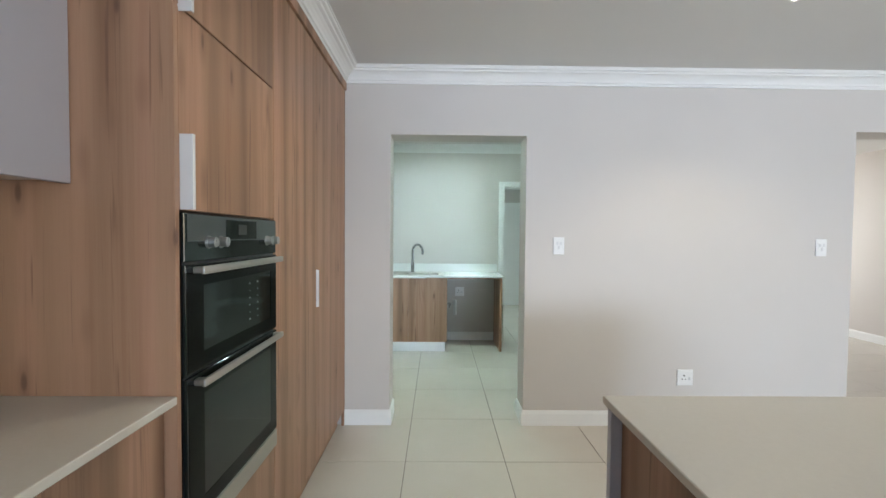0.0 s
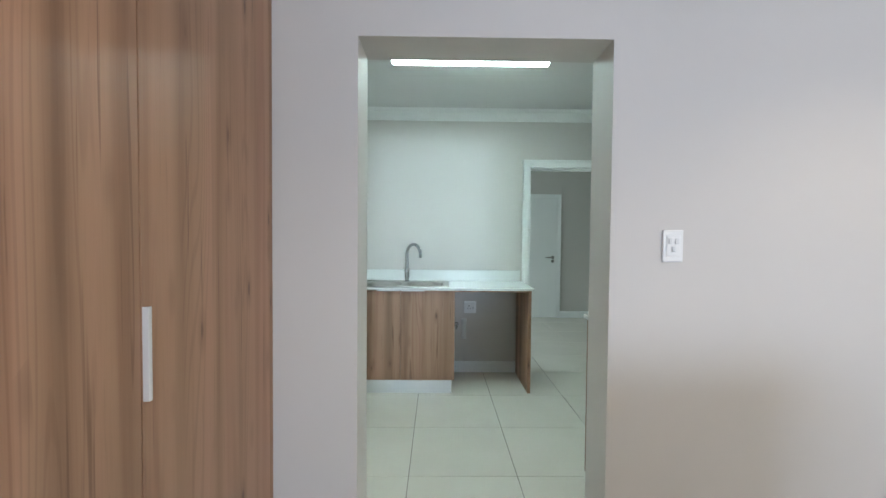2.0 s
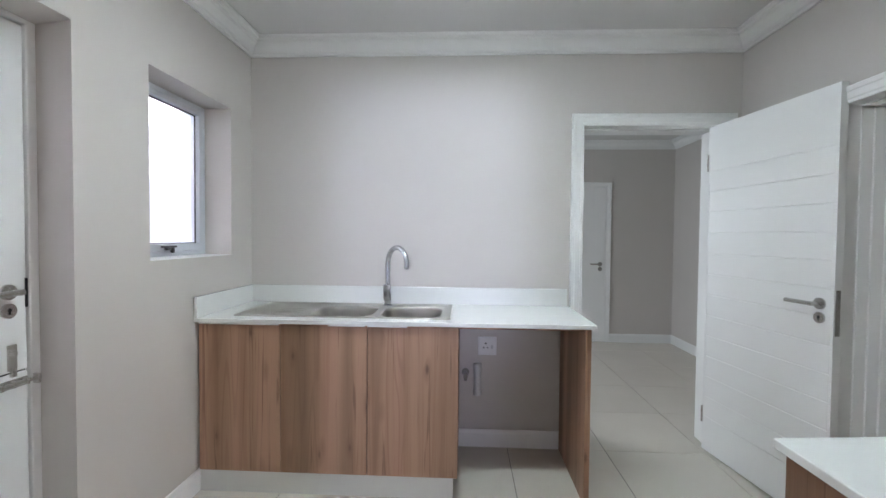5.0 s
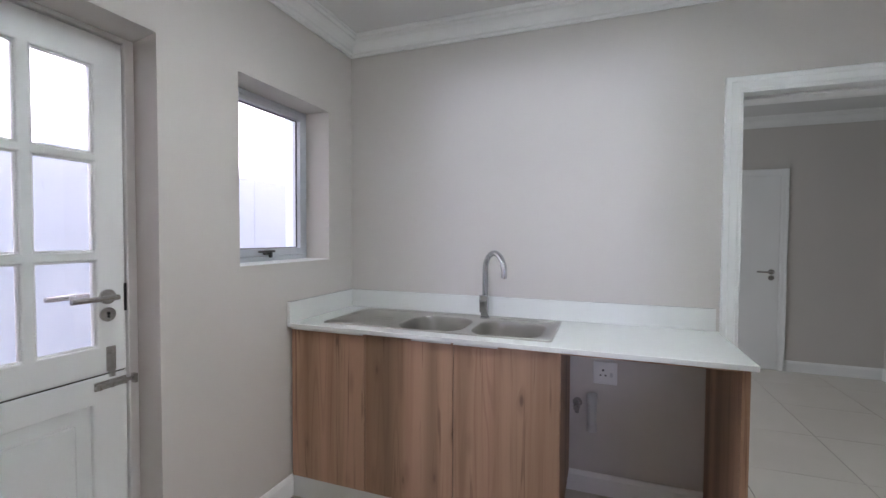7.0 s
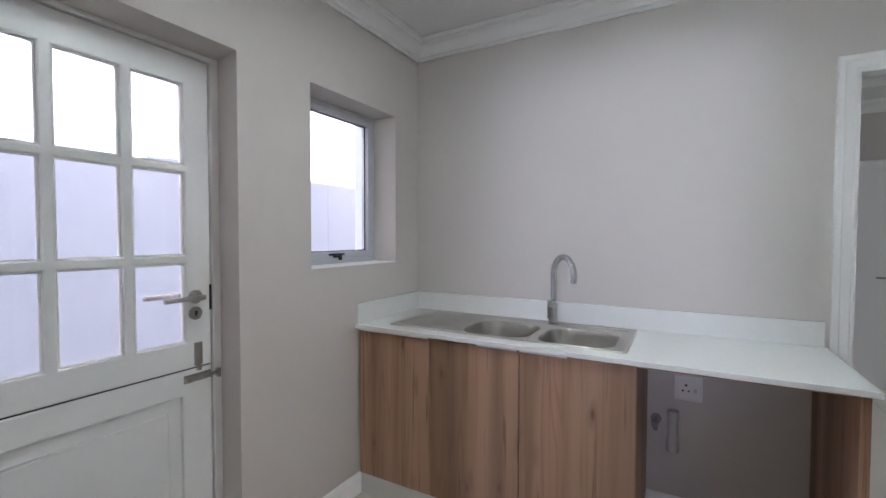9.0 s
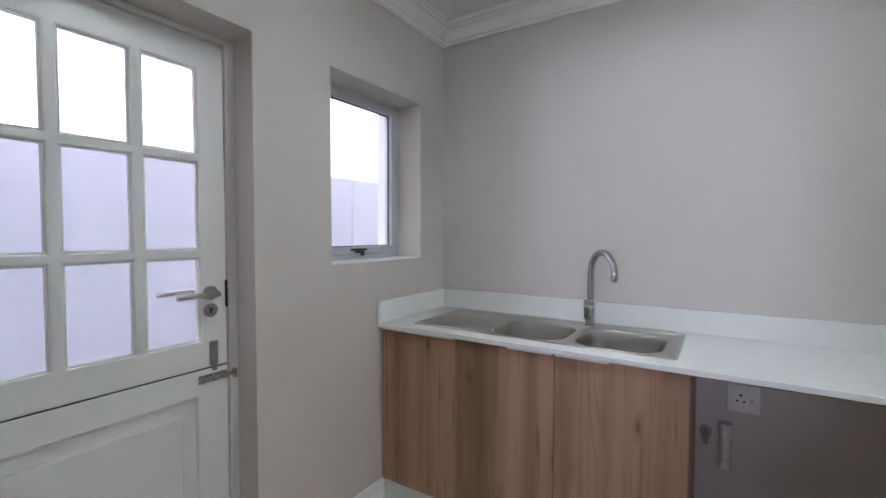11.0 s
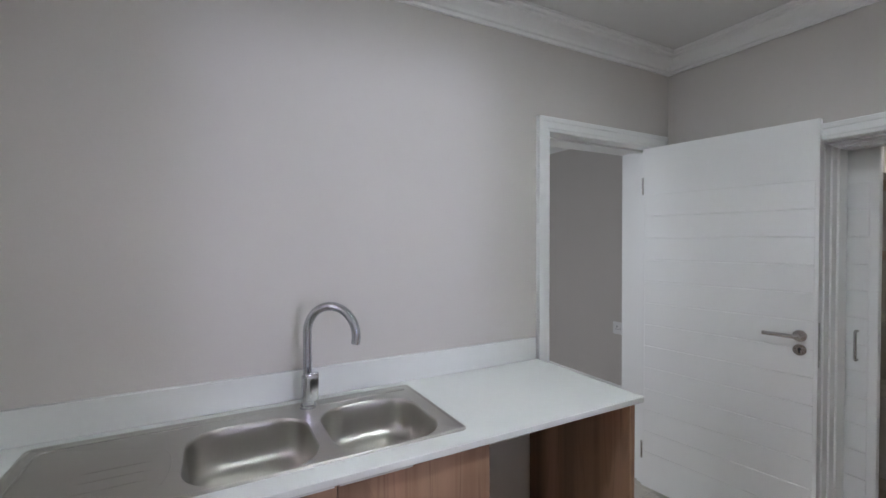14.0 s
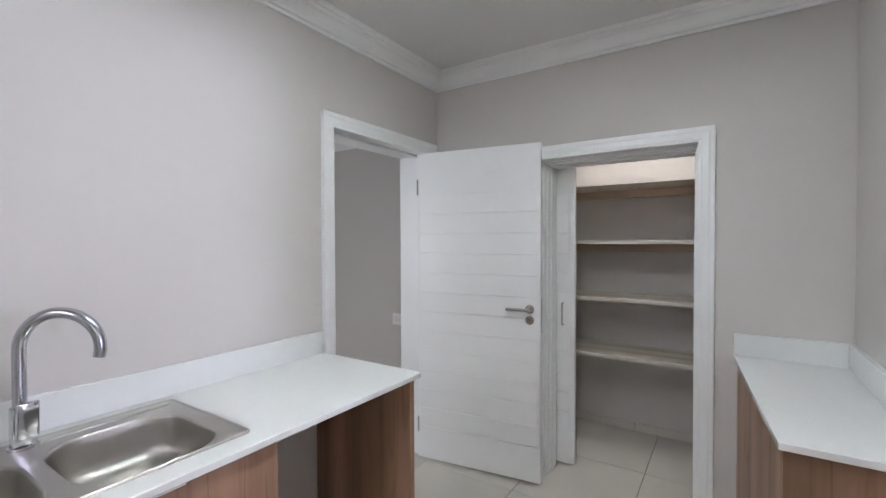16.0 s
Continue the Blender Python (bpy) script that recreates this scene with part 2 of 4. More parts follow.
def rod(bm, a, b, r, r2=None, sides=20):
    a, b = Vector(a), Vector(b)
    m = Matrix.Translation((a + b) / 2) @ (b - a).to_track_quat("Z", "Y").to_matrix().to_4x4()
    bmesh.ops.create_cone(bm, cap_ends=True, segments=sides, radius1=r, radius2=r if r2 is None else r2, depth=(b - a).length, matrix=m)
    return bm


def tube(bm, points, r, sides=16):
    """A round tube along a line of points."""
    pts, rings = [Vector(p) for p in points], []
    side = None
    for i, p in enumerate(pts):
        way = (pts[min(i + 1, len(pts) - 1)] - pts[max(i - 1, 0)]).normalized()
        if side is None:
            side = way.orthogonal().normalized()
        side = (side - way * side.dot(way)).normalized()
        up = way.cross(side)
        rings.append([bm.verts.new(p + r * (math.cos(a) * side + math.sin(a) * up)) for a in [2 * math.pi * k / sides for k in range(sides)]])
    for p, q in zip(rings, rings[1:]):
        for k in range(sides):
            bm.faces.new((p[k], p[(k + 1) % sides], q[(k + 1) % sides], q[k]))
    bm.faces.new(rings[0][::-1])
    bm.faces.new(rings[-1])
    return bm


def link(name, bm, material, smooth=False):
    me = bpy.data.meshes.new(name)
    bmesh.ops.recalc_face_normals(bm, faces=bm.faces[:])
    if smooth:
        for f in bm.faces:
            f.smooth = True
        for e in bm.edges:
            if len(e.link_faces) == 2 and e.calc_face_angle() > 0.6:
                e.smooth = False
    bm.to_mesh(me)
    bm.free()
    me.materials.append(material)
    return new(name, me)


def part(name, bm, material, parent, label="", smooth=False):
    ob = link(name, bm, material, smooth)
    ob.parent = parent
    ob.matrix_parent_inverse = parent.matrix_world.inverted()
    return tagged(ob, label) if label else ob


def thing(name, at, label, category, group=""):
    ob = new(name)
    ob.empty_display_size = 0.1
    ob.location = at
    bpy.context.view_layer.update()
    return tagged(ob, label, category, group)


def setting(name, bm, material, label, category, smooth=False):
    return tagged(link(name, bm, material, smooth), label, category, kind="structure")


def pierced(axis, lo, hi, a0, a1, z0, z1, holes):
    """A slab whose thickness runs from lo to hi along axis, with rectangular holes (a0, a1, z0, z1) cut through."""
    aa = sorted({a0, a1, *[h[0] for h in holes], *[h[1] for h in holes]})
    zz = sorted({z0, z1, *[h[2] for h in holes], *[h[3] for h in holes]})

    def full(i, k):
        if not (0 <= i < len(aa) - 1 and 0 <= k < len(zz) - 1):
            return False
        a, z = (aa[i] + aa[i + 1]) / 2, (zz[k] + zz[k + 1]) / 2
        return not any(h[0] < a < h[1] and h[2] < z < h[3] for h in holes)
    bm = bmesh.new()

    def quad(*pts):
        order = {"x": lambda t, a, z: (t, a, z), "y": lambda t, a, z: (a, t, z), "z": lambda t, a, z: (a, z, t)}[axis]
        bm.faces.new([bm.verts.new(order(*p)) for p in pts])
    for i in range(len(aa) - 1):
        for k in range(len(zz) - 1):
            if not full(i, k):
                continue
            p, q, u, v = aa[i], aa[i + 1], zz[k], zz[k + 1]
            for t in (lo, hi):
                quad((t, p, u), (t, q, u), (t, q, v), (t, p, v))
            for ok, a in ((full(i - 1, k), p), (full(i + 1, k), q)):
                if not ok:
                    quad((lo, a, u), (hi, a, u), (hi, a, v), (lo, a, v))
            for ok, z in ((full(i, k - 1), u), (full(i, k + 1), v)):
                if not ok:
                    quad((lo, p, z), (hi, p, z), (hi, q, z), (lo, q, z))
    bmesh.ops.remove_doubles(bm, verts=bm.verts[:], dist=1e-5)
    bmesh.ops.recalc_face_normals(bm, faces=bm.faces[:])
    return bm


def eased(bm, offset=0.004, segments=2):
    """Rounds all sharp edges."""
    edges = [e for e in bm.edges if len(e.link_faces) == 2 and e.calc_face_angle() > 0.5]
    bmesh.ops.bevel(bm, geom=edges, offset=offset, segments=segments, affect="EDGES", profile=0.5)
    return bm


def wall(name, axis, lo, hi, a0, a1, z0, z1, holes, material=None, label="matt greige painted plaster wall"):
    return setting(name, pierced(axis, lo, hi, a0, a1, z0, z1, holes), material or PAINT, label, "wall")


def sweep_ring(bm, poly, profile, closed=True):
    """Sweeps a profile of (out, z) round a rectilinear line of points; out grows to the left of the line's run."""
    n = len(poly)
    ways = [(Vector(poly[(i + 1) % n]) - Vector(poly[i])).normalized() for i in range(n)]
    lefts = [Vector((-w.y, w.x)) for w in ways]
    rings = []
    for i, p in enumerate(poly):
        if closed or 0 < i < n - 1:
            off = lefts[i - 1] + lefts[i] if lefts[i - 1].dot(lefts[i]) < 0.5 else lefts[i]
        else:
            off = lefts[0] if i == 0 else lefts[n - 2]
        rings.append([bm.verts.new((p[0] + off.x * d, p[1] + off.y * d, z)) for d, z in profile])
    for i in range(n if closed else n - 1):
        a, b = rings[i], rings[(i + 1) % n]
        for k in range(len(profile)):
            k2 = (k + 1) % len(profile)
            bm.faces.new((a[k], b[k], b[k2], a[k2]))
    if not closed:
        bm.faces.new(rings[0])
        bm.faces.new(rings[-1][::-1])
    return bm


CEILING_Z = 2.515
CORNICE = [(d, CEILING_Z - z) for d, z in ((0.0, 0.0), (0.0, 0.098), (0.012, 0.098), (0.014, 0.084), (0.024, 0.080), (0.029, 0.066), (0.042, 0.050), (0.058, 0.037),
                                            (0.074, 0.031), (0.077, 0.020), (0.092, 0.017), (0.096, 0.006), (0.104, 0.005), (0.104, 0.0))]
BASE = [(0.0, 0.0), (0.014, 0.0), (0.014, 0.086), (0.0115, 0.092), (0.0105, 0.098), (0.006, 0.107), (0.0, 0.108)]

# ---- the setting ----
# x: to the right of the walk, y: ahead, z: up
YK0, YK1 = 3.765, 3.985            # wall between kitchen and scullery
XE, YN = 1.99, 6.52                # scullery face of the pantry wall; far face of the wall behind the sink
wall("wall_kitchen_scullery", "y", YK0, YK1, -1.25, 6.1, -0.02, 2.52, [(-0.131, 0.829, -0.02, 2.066), (3.18, 5.6, -0.02, 2.12)])
wall("wall_scullery_nib", "y", YK1, 4.22, 0.97, 2.01, -0.02, 2.52, [])
west = wall("wall_west_scullery", "x", -1.31, -1.005, YK1, 9.27, -0.02, 2.52, [(4.195, 5.046, -0.02, 2.035), (5.41, 6.063, 1.19, 2.03), (7.2, 8.4, 0.95, 2.05)])
for v in west.data.vertices:           # the yard door's plaster reveal splays outwards
    if abs(v.co.y - 5.046) < 0.002 and v.co.x < -1.3:
        v.co.y = 5.100
wall("wall_north_scullery", "y", 6.3, YN, -1.005, 3.05, -0.02, 2.52, [(1.037, 1.905, -0.02, 2.01)])
wall("wall_east_scullery", "x", XE, 2.235, YK1, 6.3, -0.02, 2.52, [(4.76, 5.609, -0.02, 1.918)])
wall("wall_hall_side", "x", 3.05, 3.2, YK1, 9.27, -0.02, 2.52, [])
wall("wall_east_far_room", "x", 2.95, 3.05, YN, 9.15, -0.02, 2.52, [])
wall("wall_north_far_room", "y", 9.15, 9.27, -1.005, 3.05, -0.02, 2.52, [])
wall("wall_west_kitchen", "x", -1.25, -1.05, -6.25, YK0, -0.02, 2.52, [])
wall("wall_south_kitchen", "y", -6.25, -6.1, -1.05, 5.95, -0.02, 2.52, [(0.3, 2.1, 0.65, 2.25)])
# unseen stub wall, added to shade the tall units from the kitchen daylight
wall("wall_kitchen_return", "y", -2.55, -2.4, -1.05, 0.47, -0.02, 2.52, [])
wall("wall_east_hall", "x", 5.95, 6.1, -6.25, YK0, -0.02, 2.52, [(-3.35, -1.05, 0.65, 2.25)])
wall("wall_east_hall_far", "x", 5.95, 6.1, YK1, 8.2, -0.02, 2.52, [])
wall("wall_north_hall", "y", 8.05, 8.2, 3.2, 5.95, -0.02, 2.52, [(3.7, 5.5, 0.6, 2.2)])
setting("ceiling", solid(-1.25, 6.1, -6.25, 9.27, CEILING_Z, 2.63), CEIL, "smooth painted plasterboard ceiling", "ceiling")
setting("roof", solid(-1.6, 6.5, -6.6, 9.7, 2.64, 2.7), ROOF, "dark roof sheet with overhanging eave", "roof")

SCULLERY = [(-1.005, YK1), (0.97, YK1), (0.97, 4.22), (XE, 4.22), (XE, 6.3), (-1.005, 6.3)]
setting("cornice_scullery", sweep_ring(bmesh.new(), SCULLERY, CORNICE), PLASTER, "white moulded plaster cornice", "cornice")
setting("cornice_kitchen", sweep_ring(bmesh.new(), [(-0.45, -6.1), (5.95, -6.1), (5.95, YK0), (-0.45, YK0)], CORNICE), PLASTER, "white moulded plaster cornice", "cornice")
setting("cornice_far_room", sweep_ring(bmesh.new(), [(-1.005, YN), (2.95, YN), (2.95, 9.15), (-1.005, 9.15)], CORNICE), PLASTER, "white moulded plaster cornice", "cornice")


def skirting(name, *lines):
    bm = bmesh.new()
    for line in lines:
        sweep_ring(bm, line, BASE, closed=False)
    setting(name, bm, WHITE, "white painted skirting board", "skirting")


skirting("baseboard_kitchen", [(-0.131, YK1), (-0.131, YK0), (-0.45, YK0)], [(3.18, YK0), (0.829, YK0), (0.829, YK1), (0.97, YK1), (0.97, 4.22)])
skirting("baseboard_scullery", [(-1.005, 6.3), (-1.005, 5.046)], [(0.97, 6.3), (-1.005, 6.3)], [(-1.005, 4.195), (-1.005, YK1), (-0.131, YK1)], [(XE, 4.25), (XE, 4.712)], [(XE, 5.657), (XE, 6.3), (1.956, 6.3)])
skirting("baseboard_far_room", [(1.956, YN), (2.95, YN), (2.95, 9.15), (2.18, 9.15)], [(1.23, 9.15), (-1.005, 9.15), (-1.005, YN), (0.985, YN)])
skirting("baseboard_hall", [(5.95, YK1), (5.95, 8.05), (3.2, 8.05), (3.2, YK1)], [(5.95, -6.1), (5.95, YK0)])

pantry_base = setting("baseboard_pantry", solid(3.041, 3.0495, YK1 + 0.002, 6.298, 0.0, 0.058), GROUT, "low skirting of cut floor tiles in the pantry", "skirting")
for k in range(4):
    part("tile", solid(3.034, 3.042, 4.02 + k * 0.6075, 4.624 + min(k, 2.75) * 0.6075, 0.001, 0.06, bevel=0.001), TILE, pantry_base)

setting("floor", solid(-1.25, 6.1, -6.25, 9.27, -0.1, -0.004), GROUT, "dark grey grouted floor bed under the tiles", "floor")
setting("ground", solid(-60, 60, -60, 60, -0.3, -0.12), PAVING, "plain concrete ground outside", "ground")


# ---- outside: the neighbour's wall ----
outer = setting("neighbour_wall", solid(-3.2, -3.0, -14, 24, -0.3, 4.2), OUTWALL, "tall white plastered wall with a slotted vent", "wall")
for k in range(6):
    part("vent_slat", solid(-3.0, -2.996, 6.88, 7.25, 1.921 + 0.172 * k, 1.935 + 0.172 * k), BLACK, outer)
part("ledge", solid(-3.0, -2.94, 5.70, 6.0, 1.90, 1.925, bevel=0.004), OUTWALL, outer)
part("pilaster", solid(-3.0, -2.993, 7.57, 7.60, -0.12, 1.9, bevel=0.004), OUTWALL, outer)


# ---- doors and windows ----
def architrave(axis, face, out, a0, a1, top, width=0.072):
    """A moulded door surround on the wall face; out is +1 or -1, the way it stands proud."""
    prof = [(0.0, 0.0), (0.0, 0.013), (0.004, 0.015), (0.014, 0.016), (0.018, 0.019), (0.046, 0.020), (0.051, 0.0235), (width - 0.004, 0.024), (width, 0.021), (width, 0.0)]
    bm = bmesh.new()
    rings = []
    for i in range(4):
        ring = []
        for w, t in prof:
            a = a0 - w if i < 2 else a1 + w
            z = 0.0 if i in (0, 3) else top + w
            p = face + out * t
            ring.append(bm.verts.new((p, a, z) if axis == "x" else (a, p, z)))
        rings.append(ring)
    for p, q in zip(rings, rings[1:]):
        for k in range(len(prof)):
            j = (k + 1) % len(prof)
            bm.faces.new((p[k], p[j], q[j], q[k]))
    bm.faces.new(rings[0])
    bm.faces.new(rings[3])
    return bm


def lining(axis, lo, hi, a0, a1, top, thick=0.025, stop=None):
    """Three boards that line a doorway through the wall, with a stop bead."""
    bm = bmesh.new()

    def b(p0, p1, q0, q1, z0, z1):
        box(bm, *((p0, p1, q0, q1) if axis == "x" else (q0, q1, p0, p1)), z0, z1, bevel=0.0015)
    b(lo, hi, a0, a0 + thick, 0, top)
    b(lo, hi, a1 - thick, a1, 0, top)
    b(lo, hi, a0 + thick, a1 - thick, top - thick, top)
    if stop:
        s0, s1 = stop
        b(s0, s1, a0 + thick, a0 + thick + 0.012, 0, top - thick)
        b(s0, s1, a1 - thick - 0.012, a1 - thick, 0, top - thick)
        b(s0, s1, a0 + thick + 0.012, a1 - thick - 0.012, top - thick - 0.012, top - thick)
    return bm


def moved(bm, m):
    bmesh.ops.transform(bm, matrix=m, verts=bm.verts[:])
    return bm


def lever(length=0.13):
    """A lever handle: rose in the xz plane, standing out to -y, lever towards -x."""
    bm = bmesh.new()
    rod(bm, (0, 0, 0), (0, -0.009, 0), 0.026, sides=28)
    rod(bm, (0, -0.009, 0), (0, -0.052, 0), 0.010)
    tube(bm, [(0.010, -0.048, 0), (-0.02, -0.048, 0), (-length * 0.6, -0.048, 0), (-length, -0.047, 0)], 0.0095)
    return bm


def escutcheon():
    bm = bmesh.new()
    rod(bm, (0, 0, 0), (0, -0.008, 0), 0.025, sides=28)
    return bm


def keyhole():
    bm = bmesh.new()
    rod(bm, (0, -0.0085, 0.004), (0, -0.0105, 0.004), 0.0055, sides=14)
    box(bm, -0.0028, 0.0028, -0.0105, -0.0085, -0.012, 0.003)
    return bm


# the doorway to the far room, with its leaf standing open
door = tagged(thing("door_1", (1.47, 6.40, 0), "white panelled interior door standing open", "door"), kind="structure")
part("architrave", architrave("y", 6.3, -1, 1.062, 1.882, 1.985), WHITE, door)
part("architrave", architrave("y", YN, 1, 1.062, 1.882, 1.985), WHITE, door)
part("jamb", lining("y", 6.3, YN, 1.037, 1.905, 2.01, stop=(6.365, 6.41)), WHITE, door)
HINGE, EDGE = Vector((1.830, 6.350, 0)), Vector((1.944, 5.558, 0))
way = (EDGE - HINGE).normalized()
LEAF = Matrix.Translation(HINGE) @ Matrix(((way.x, -way.y, 0, 0), (way.y, way.x, 0, 0), (0, 0, 1, 0), (0, 0, 0, 1)))
W = (EDGE - HINGE).length
# in the leaf's own measure x runs from the hinge to the edge, -y is the side that faces the sink
core = bmesh.new()
box(core, 0.014, W - 0.014, 0.004, 0.036, 0.22, 1.72)
for a0, a1, z0, z1 in ((0, 0.014, 0.014, 1.986), (W - 0.014, W, 0.014, 1.986), (0.014, W - 0.014, 1.72, 1.986), (0.014, W - 0.014, 0.014, 0.22)):
    box(core, a0, a1, 0.0, 0.036, z0, z1)
leaf = part("leaf", moved(core, LEAF), WHITE, door)
for k in range(12):
    z0 = 0.22 + k * 0.125
    part("board", moved(solid(0.0142, W - 0.0142, 0.0003, 0.006, z0 + 0.002, z0 + 0.123, bevel=0.0025, segments=2), LEAF), WHITE, leaf)
part("door_handle", moved(lever(), LEAF @ Matrix.Translation((W - 0.062, 0, 1.025))), NICKEL, leaf, "satin nickel lever handle", smooth=True)
part("escutcheon", moved(escutcheon(), LEAF @ Matrix.Translation((W - 0.062, 0, 0.962))), NICKEL, leaf, "satin nickel keyhole rose", smooth=True)
part("keyhole", moved(keyhole(), LEAF @ Matrix.Translation((W - 0.062, 0, 0.962))), BLACK, leaf)
for z in (0.23, 1.77):
    part("hinge", rod(bmesh.new(), HINGE + Vector((-0.004, -0.004, z - 0.05)), HINGE + Vector((-0.004, -0.004, z + 0.05)), 0.0055, sides=12), NICKEL, door, smooth=True)
lock_plate = moved(solid(W - 0.0005, W + 0.0015, 0.007, 0.029, 0.89, 1.09), LEAF)
part("lock_plate", lock_plate, NICKEL, leaf)

# the pantry doorway and its sliding door
pan = tagged(thing("door_2", (2.12, 5.18, 0), "white sliding pantry door pushed aside in its frame", "door"), kind="structure")
part("architrave", architrave("x", XE, -1, 4.785, 5.584, 1.893), WHITE, pan)
bm = lining("x", XE, 2.235, 4.76, 5.609, 1.918)
for s, x0, x1 in ((0.007, 2.05, 2.10), (0.014, 2.10, 2.15), (0.022, 2.15, 2.234)):
    box(bm, x0, x1, 4.785, 4.785 + s, 0, 1.893, bevel=0.0015)
    box(bm, x0, x1, 5.584 - s, 5.584, 0, 1.893, bevel=0.0015)
    box(bm, x0, x1, 4.785 + s, 5.584 - s, 1.893 - s, 1.893, bevel=0.0015)
part("jamb", bm, WHITE, pan)
sl = part("sliding_leaf", solid(2.26, 2.295, 5.457, 6.22, 0.014, 1.98, bevel=0.003), WHITE, pan)
for k in range(12):
    z0 = 0.22 + k * 0.125
    part("board", solid(2.2555, 2.2605, 5.49, 6.19, z0 + 0.003, z0 + 0.122, bevel=0.002), WHITE, sl)
pull = tube(bmesh.new(), [(2.258, 5.527, 0.896), (2.237, 5.527, 0.896), (2.231, 5.527, 0.904), (2.231, 5.527, 1.023), (2.237, 5.527, 1.031), (2.258, 5.527, 1.031)], 0.006)
part("pull_handle", pull, NICKEL, sl, "satin nickel bow handle", smooth=True)
part("track", solid(2.24, 2.305, 4.6, 6.25, 1.982, 2.015, bevel=0.002), ALU, pan)

# the far room's closed door
far = tagged(thing("door_3", (1.72, 9.15, 0), "white closed interior door in a plain frame", "door"), kind="structure")
part("architrave", architrave("y", 9.15, -1, 1.30, 2.11, 1.94, width=0.066), WHITE, far)
fl = part("leaf", solid(1.302, 2.108, 9.13, 9.149, 0.008, 1.938, bevel=0.002), WHITE, far)
part("door_handle", moved(lever(), Matrix.Translation((2.045, 9.13, 0.985))), NICKEL, fl, "satin nickel lever handle", smooth=True)
part("escutcheon", moved(escutcheon(), Matrix.Translation((2.045, 9.13, 0.925))), NICKEL, fl, smooth=True)

# the stable door to the yard
yard = tagged(thing("door_4", (-1.19, 4.63, 0), "white glazed stable door, shut, with nickel ironmongery", "door"), kind="structure")
DX0, DX1 = -1.212, -1.17
D0, D1 = 4.235, 5.037
cols = [(4.767, 4.940), (4.557, 4.732), (4.349, 4.522)]
levels = [(0.936, 1.237), (1.268, 1.577), (1.606, 1.906)]
bm = pierced("x", -1.225, -1.163, 4.195, 5.082, 0.0, 2.035, [(D0 - 0.005, D1 + 0.005, 0.0, 2.018)])
part("door_frame", eased(bm, 0.003, 1), WHITE, yard)
part("weather_strip", pierced("x", -1.219, -1.206, D0 - 0.008, D1 + 0.008, 0.0, 2.021, [(D0 + 0.003, D1 - 0.003, -0.1, 2.010)]), BLACK, yard)
part("weather_strip", solid(-1.206, -1.176, D0 + 0.004, D1 - 0.004, 0.829, 0.835), BLACK, yard)
up = pierced("x", DX0, DX1, D0, D1, 0.8355, 2.013, [(a, b, u, v) for a, b in cols for u, v in levels])
upper = part("upper_leaf", eased(up, 0.006, 2), WHITE, yard)
for a, b in cols:
    for u, v in levels:
        p = part("pane", solid(-1.193, -1.189, a - 0.002, b + 0.002, u - 0.002, v + 0.002), GLASS, upper)
        p.visible_shadow = False
        part("glazing_bead", eased(pierced("x", -1.189, -1.1775, a - 0.001, b + 0.001, u - 0.001, v + 0.001, [(a + 0.006, b - 0.006, u + 0.006, v - 0.006)]), 0.003, 1), WHITE, upper)
low = pierced("x", DX0, DX1, D0, D1, 0.01, 0.8305, [(4.352, 4.922, 0.2, 0.735)])
lower = part("lower_leaf", eased(low, 0.006, 2), WHITE, yard)
fielded = bmesh.new()
box(fielded, -1.20, -1.186, 4.352, 4.922, 0.2, 0.735)
box(fielded, -1.187, -1.176, 4.40, 4.874, 0.248, 0.687, bevel=0.009, segments=1)
part("panel", fielded, WHITE, lower)
turn = Matrix.Translation((DX1, 4.972, 1.108)) @ Matrix.Rotation(radians(90), 4, "Z")
part("door_handle", moved(lever(0.135), turn), NICKEL, upper, "satin nickel lever handle", smooth=True)
part("door_handle", moved(lever(0.135), Matrix.Translation((DX0, 4.972, 1.108)) @ Matrix.Rotation(radians(90), 4, "Z") @ Matrix.Diagonal((1, -1, 1, 1))), NICKEL, upper, smooth=True)
part("escutcheon", moved(escutcheon(), Matrix.Translation((DX1, 4.972, 1.045)) @ Matrix.Rotation(radians(90), 4, "Z")), NICKEL, upper, smooth=True)
part("keyhole", moved(keyhole(), Matrix.Translation((DX1, 4.972, 1.045)) @ Matrix.Rotation(radians(90), 4, "Z")), BLACK, upper)
part("lock_strip", solid(DX1 - 0.004, DX1 + 0.002, 5.030, 5.039, 1.05, 1.15), BLACK, upper)
hasp = solid(DX1, DX1 + 0.004, 4.966, 4.998, 0.842, 0.93, bevel=0.001)
rod(hasp, (DX1 + 0.004, 4.982, 0.9), (DX1 + 0.014, 4.982, 0.9), 0.009, sides=14)
box(hasp, DX1, DX1 + 0.012, 4.974, 4.990, 0.822, 0.844, bevel=0.001)
part("latch_plate", hasp, NICKEL, upper, smooth=True)
bolt = solid(DX1, DX1 + 0.004, 4.925, 5.032, 0.782, 0.812, bevel=0.001)
tube(bolt, [(DX1 + 0.012, 4.925, 0.797), (DX1 + 0.012, 4.98, 0.797), (DX1 + 0.012, 5.06, 0.797)], 0.0075)
for y in (4.935, 4.975, 5.02):
    box(bolt, DX1, DX1 + 0.021, y - 0.005, y + 0.005, 0.786, 0.808, bevel=0.001)
part("slide_bolt", bolt, NICKEL, lower, smooth=True)
part("bolt_keep", solid(-1.163, -1.142, 5.046, 5.058, 0.780, 0.814, bevel=0.001), NICKEL, yard)
part("threshold", solid(-1.25, -1.13, 4.195, 5.068, -0.01, 0.009, bevel=0.002), ALU, yard)

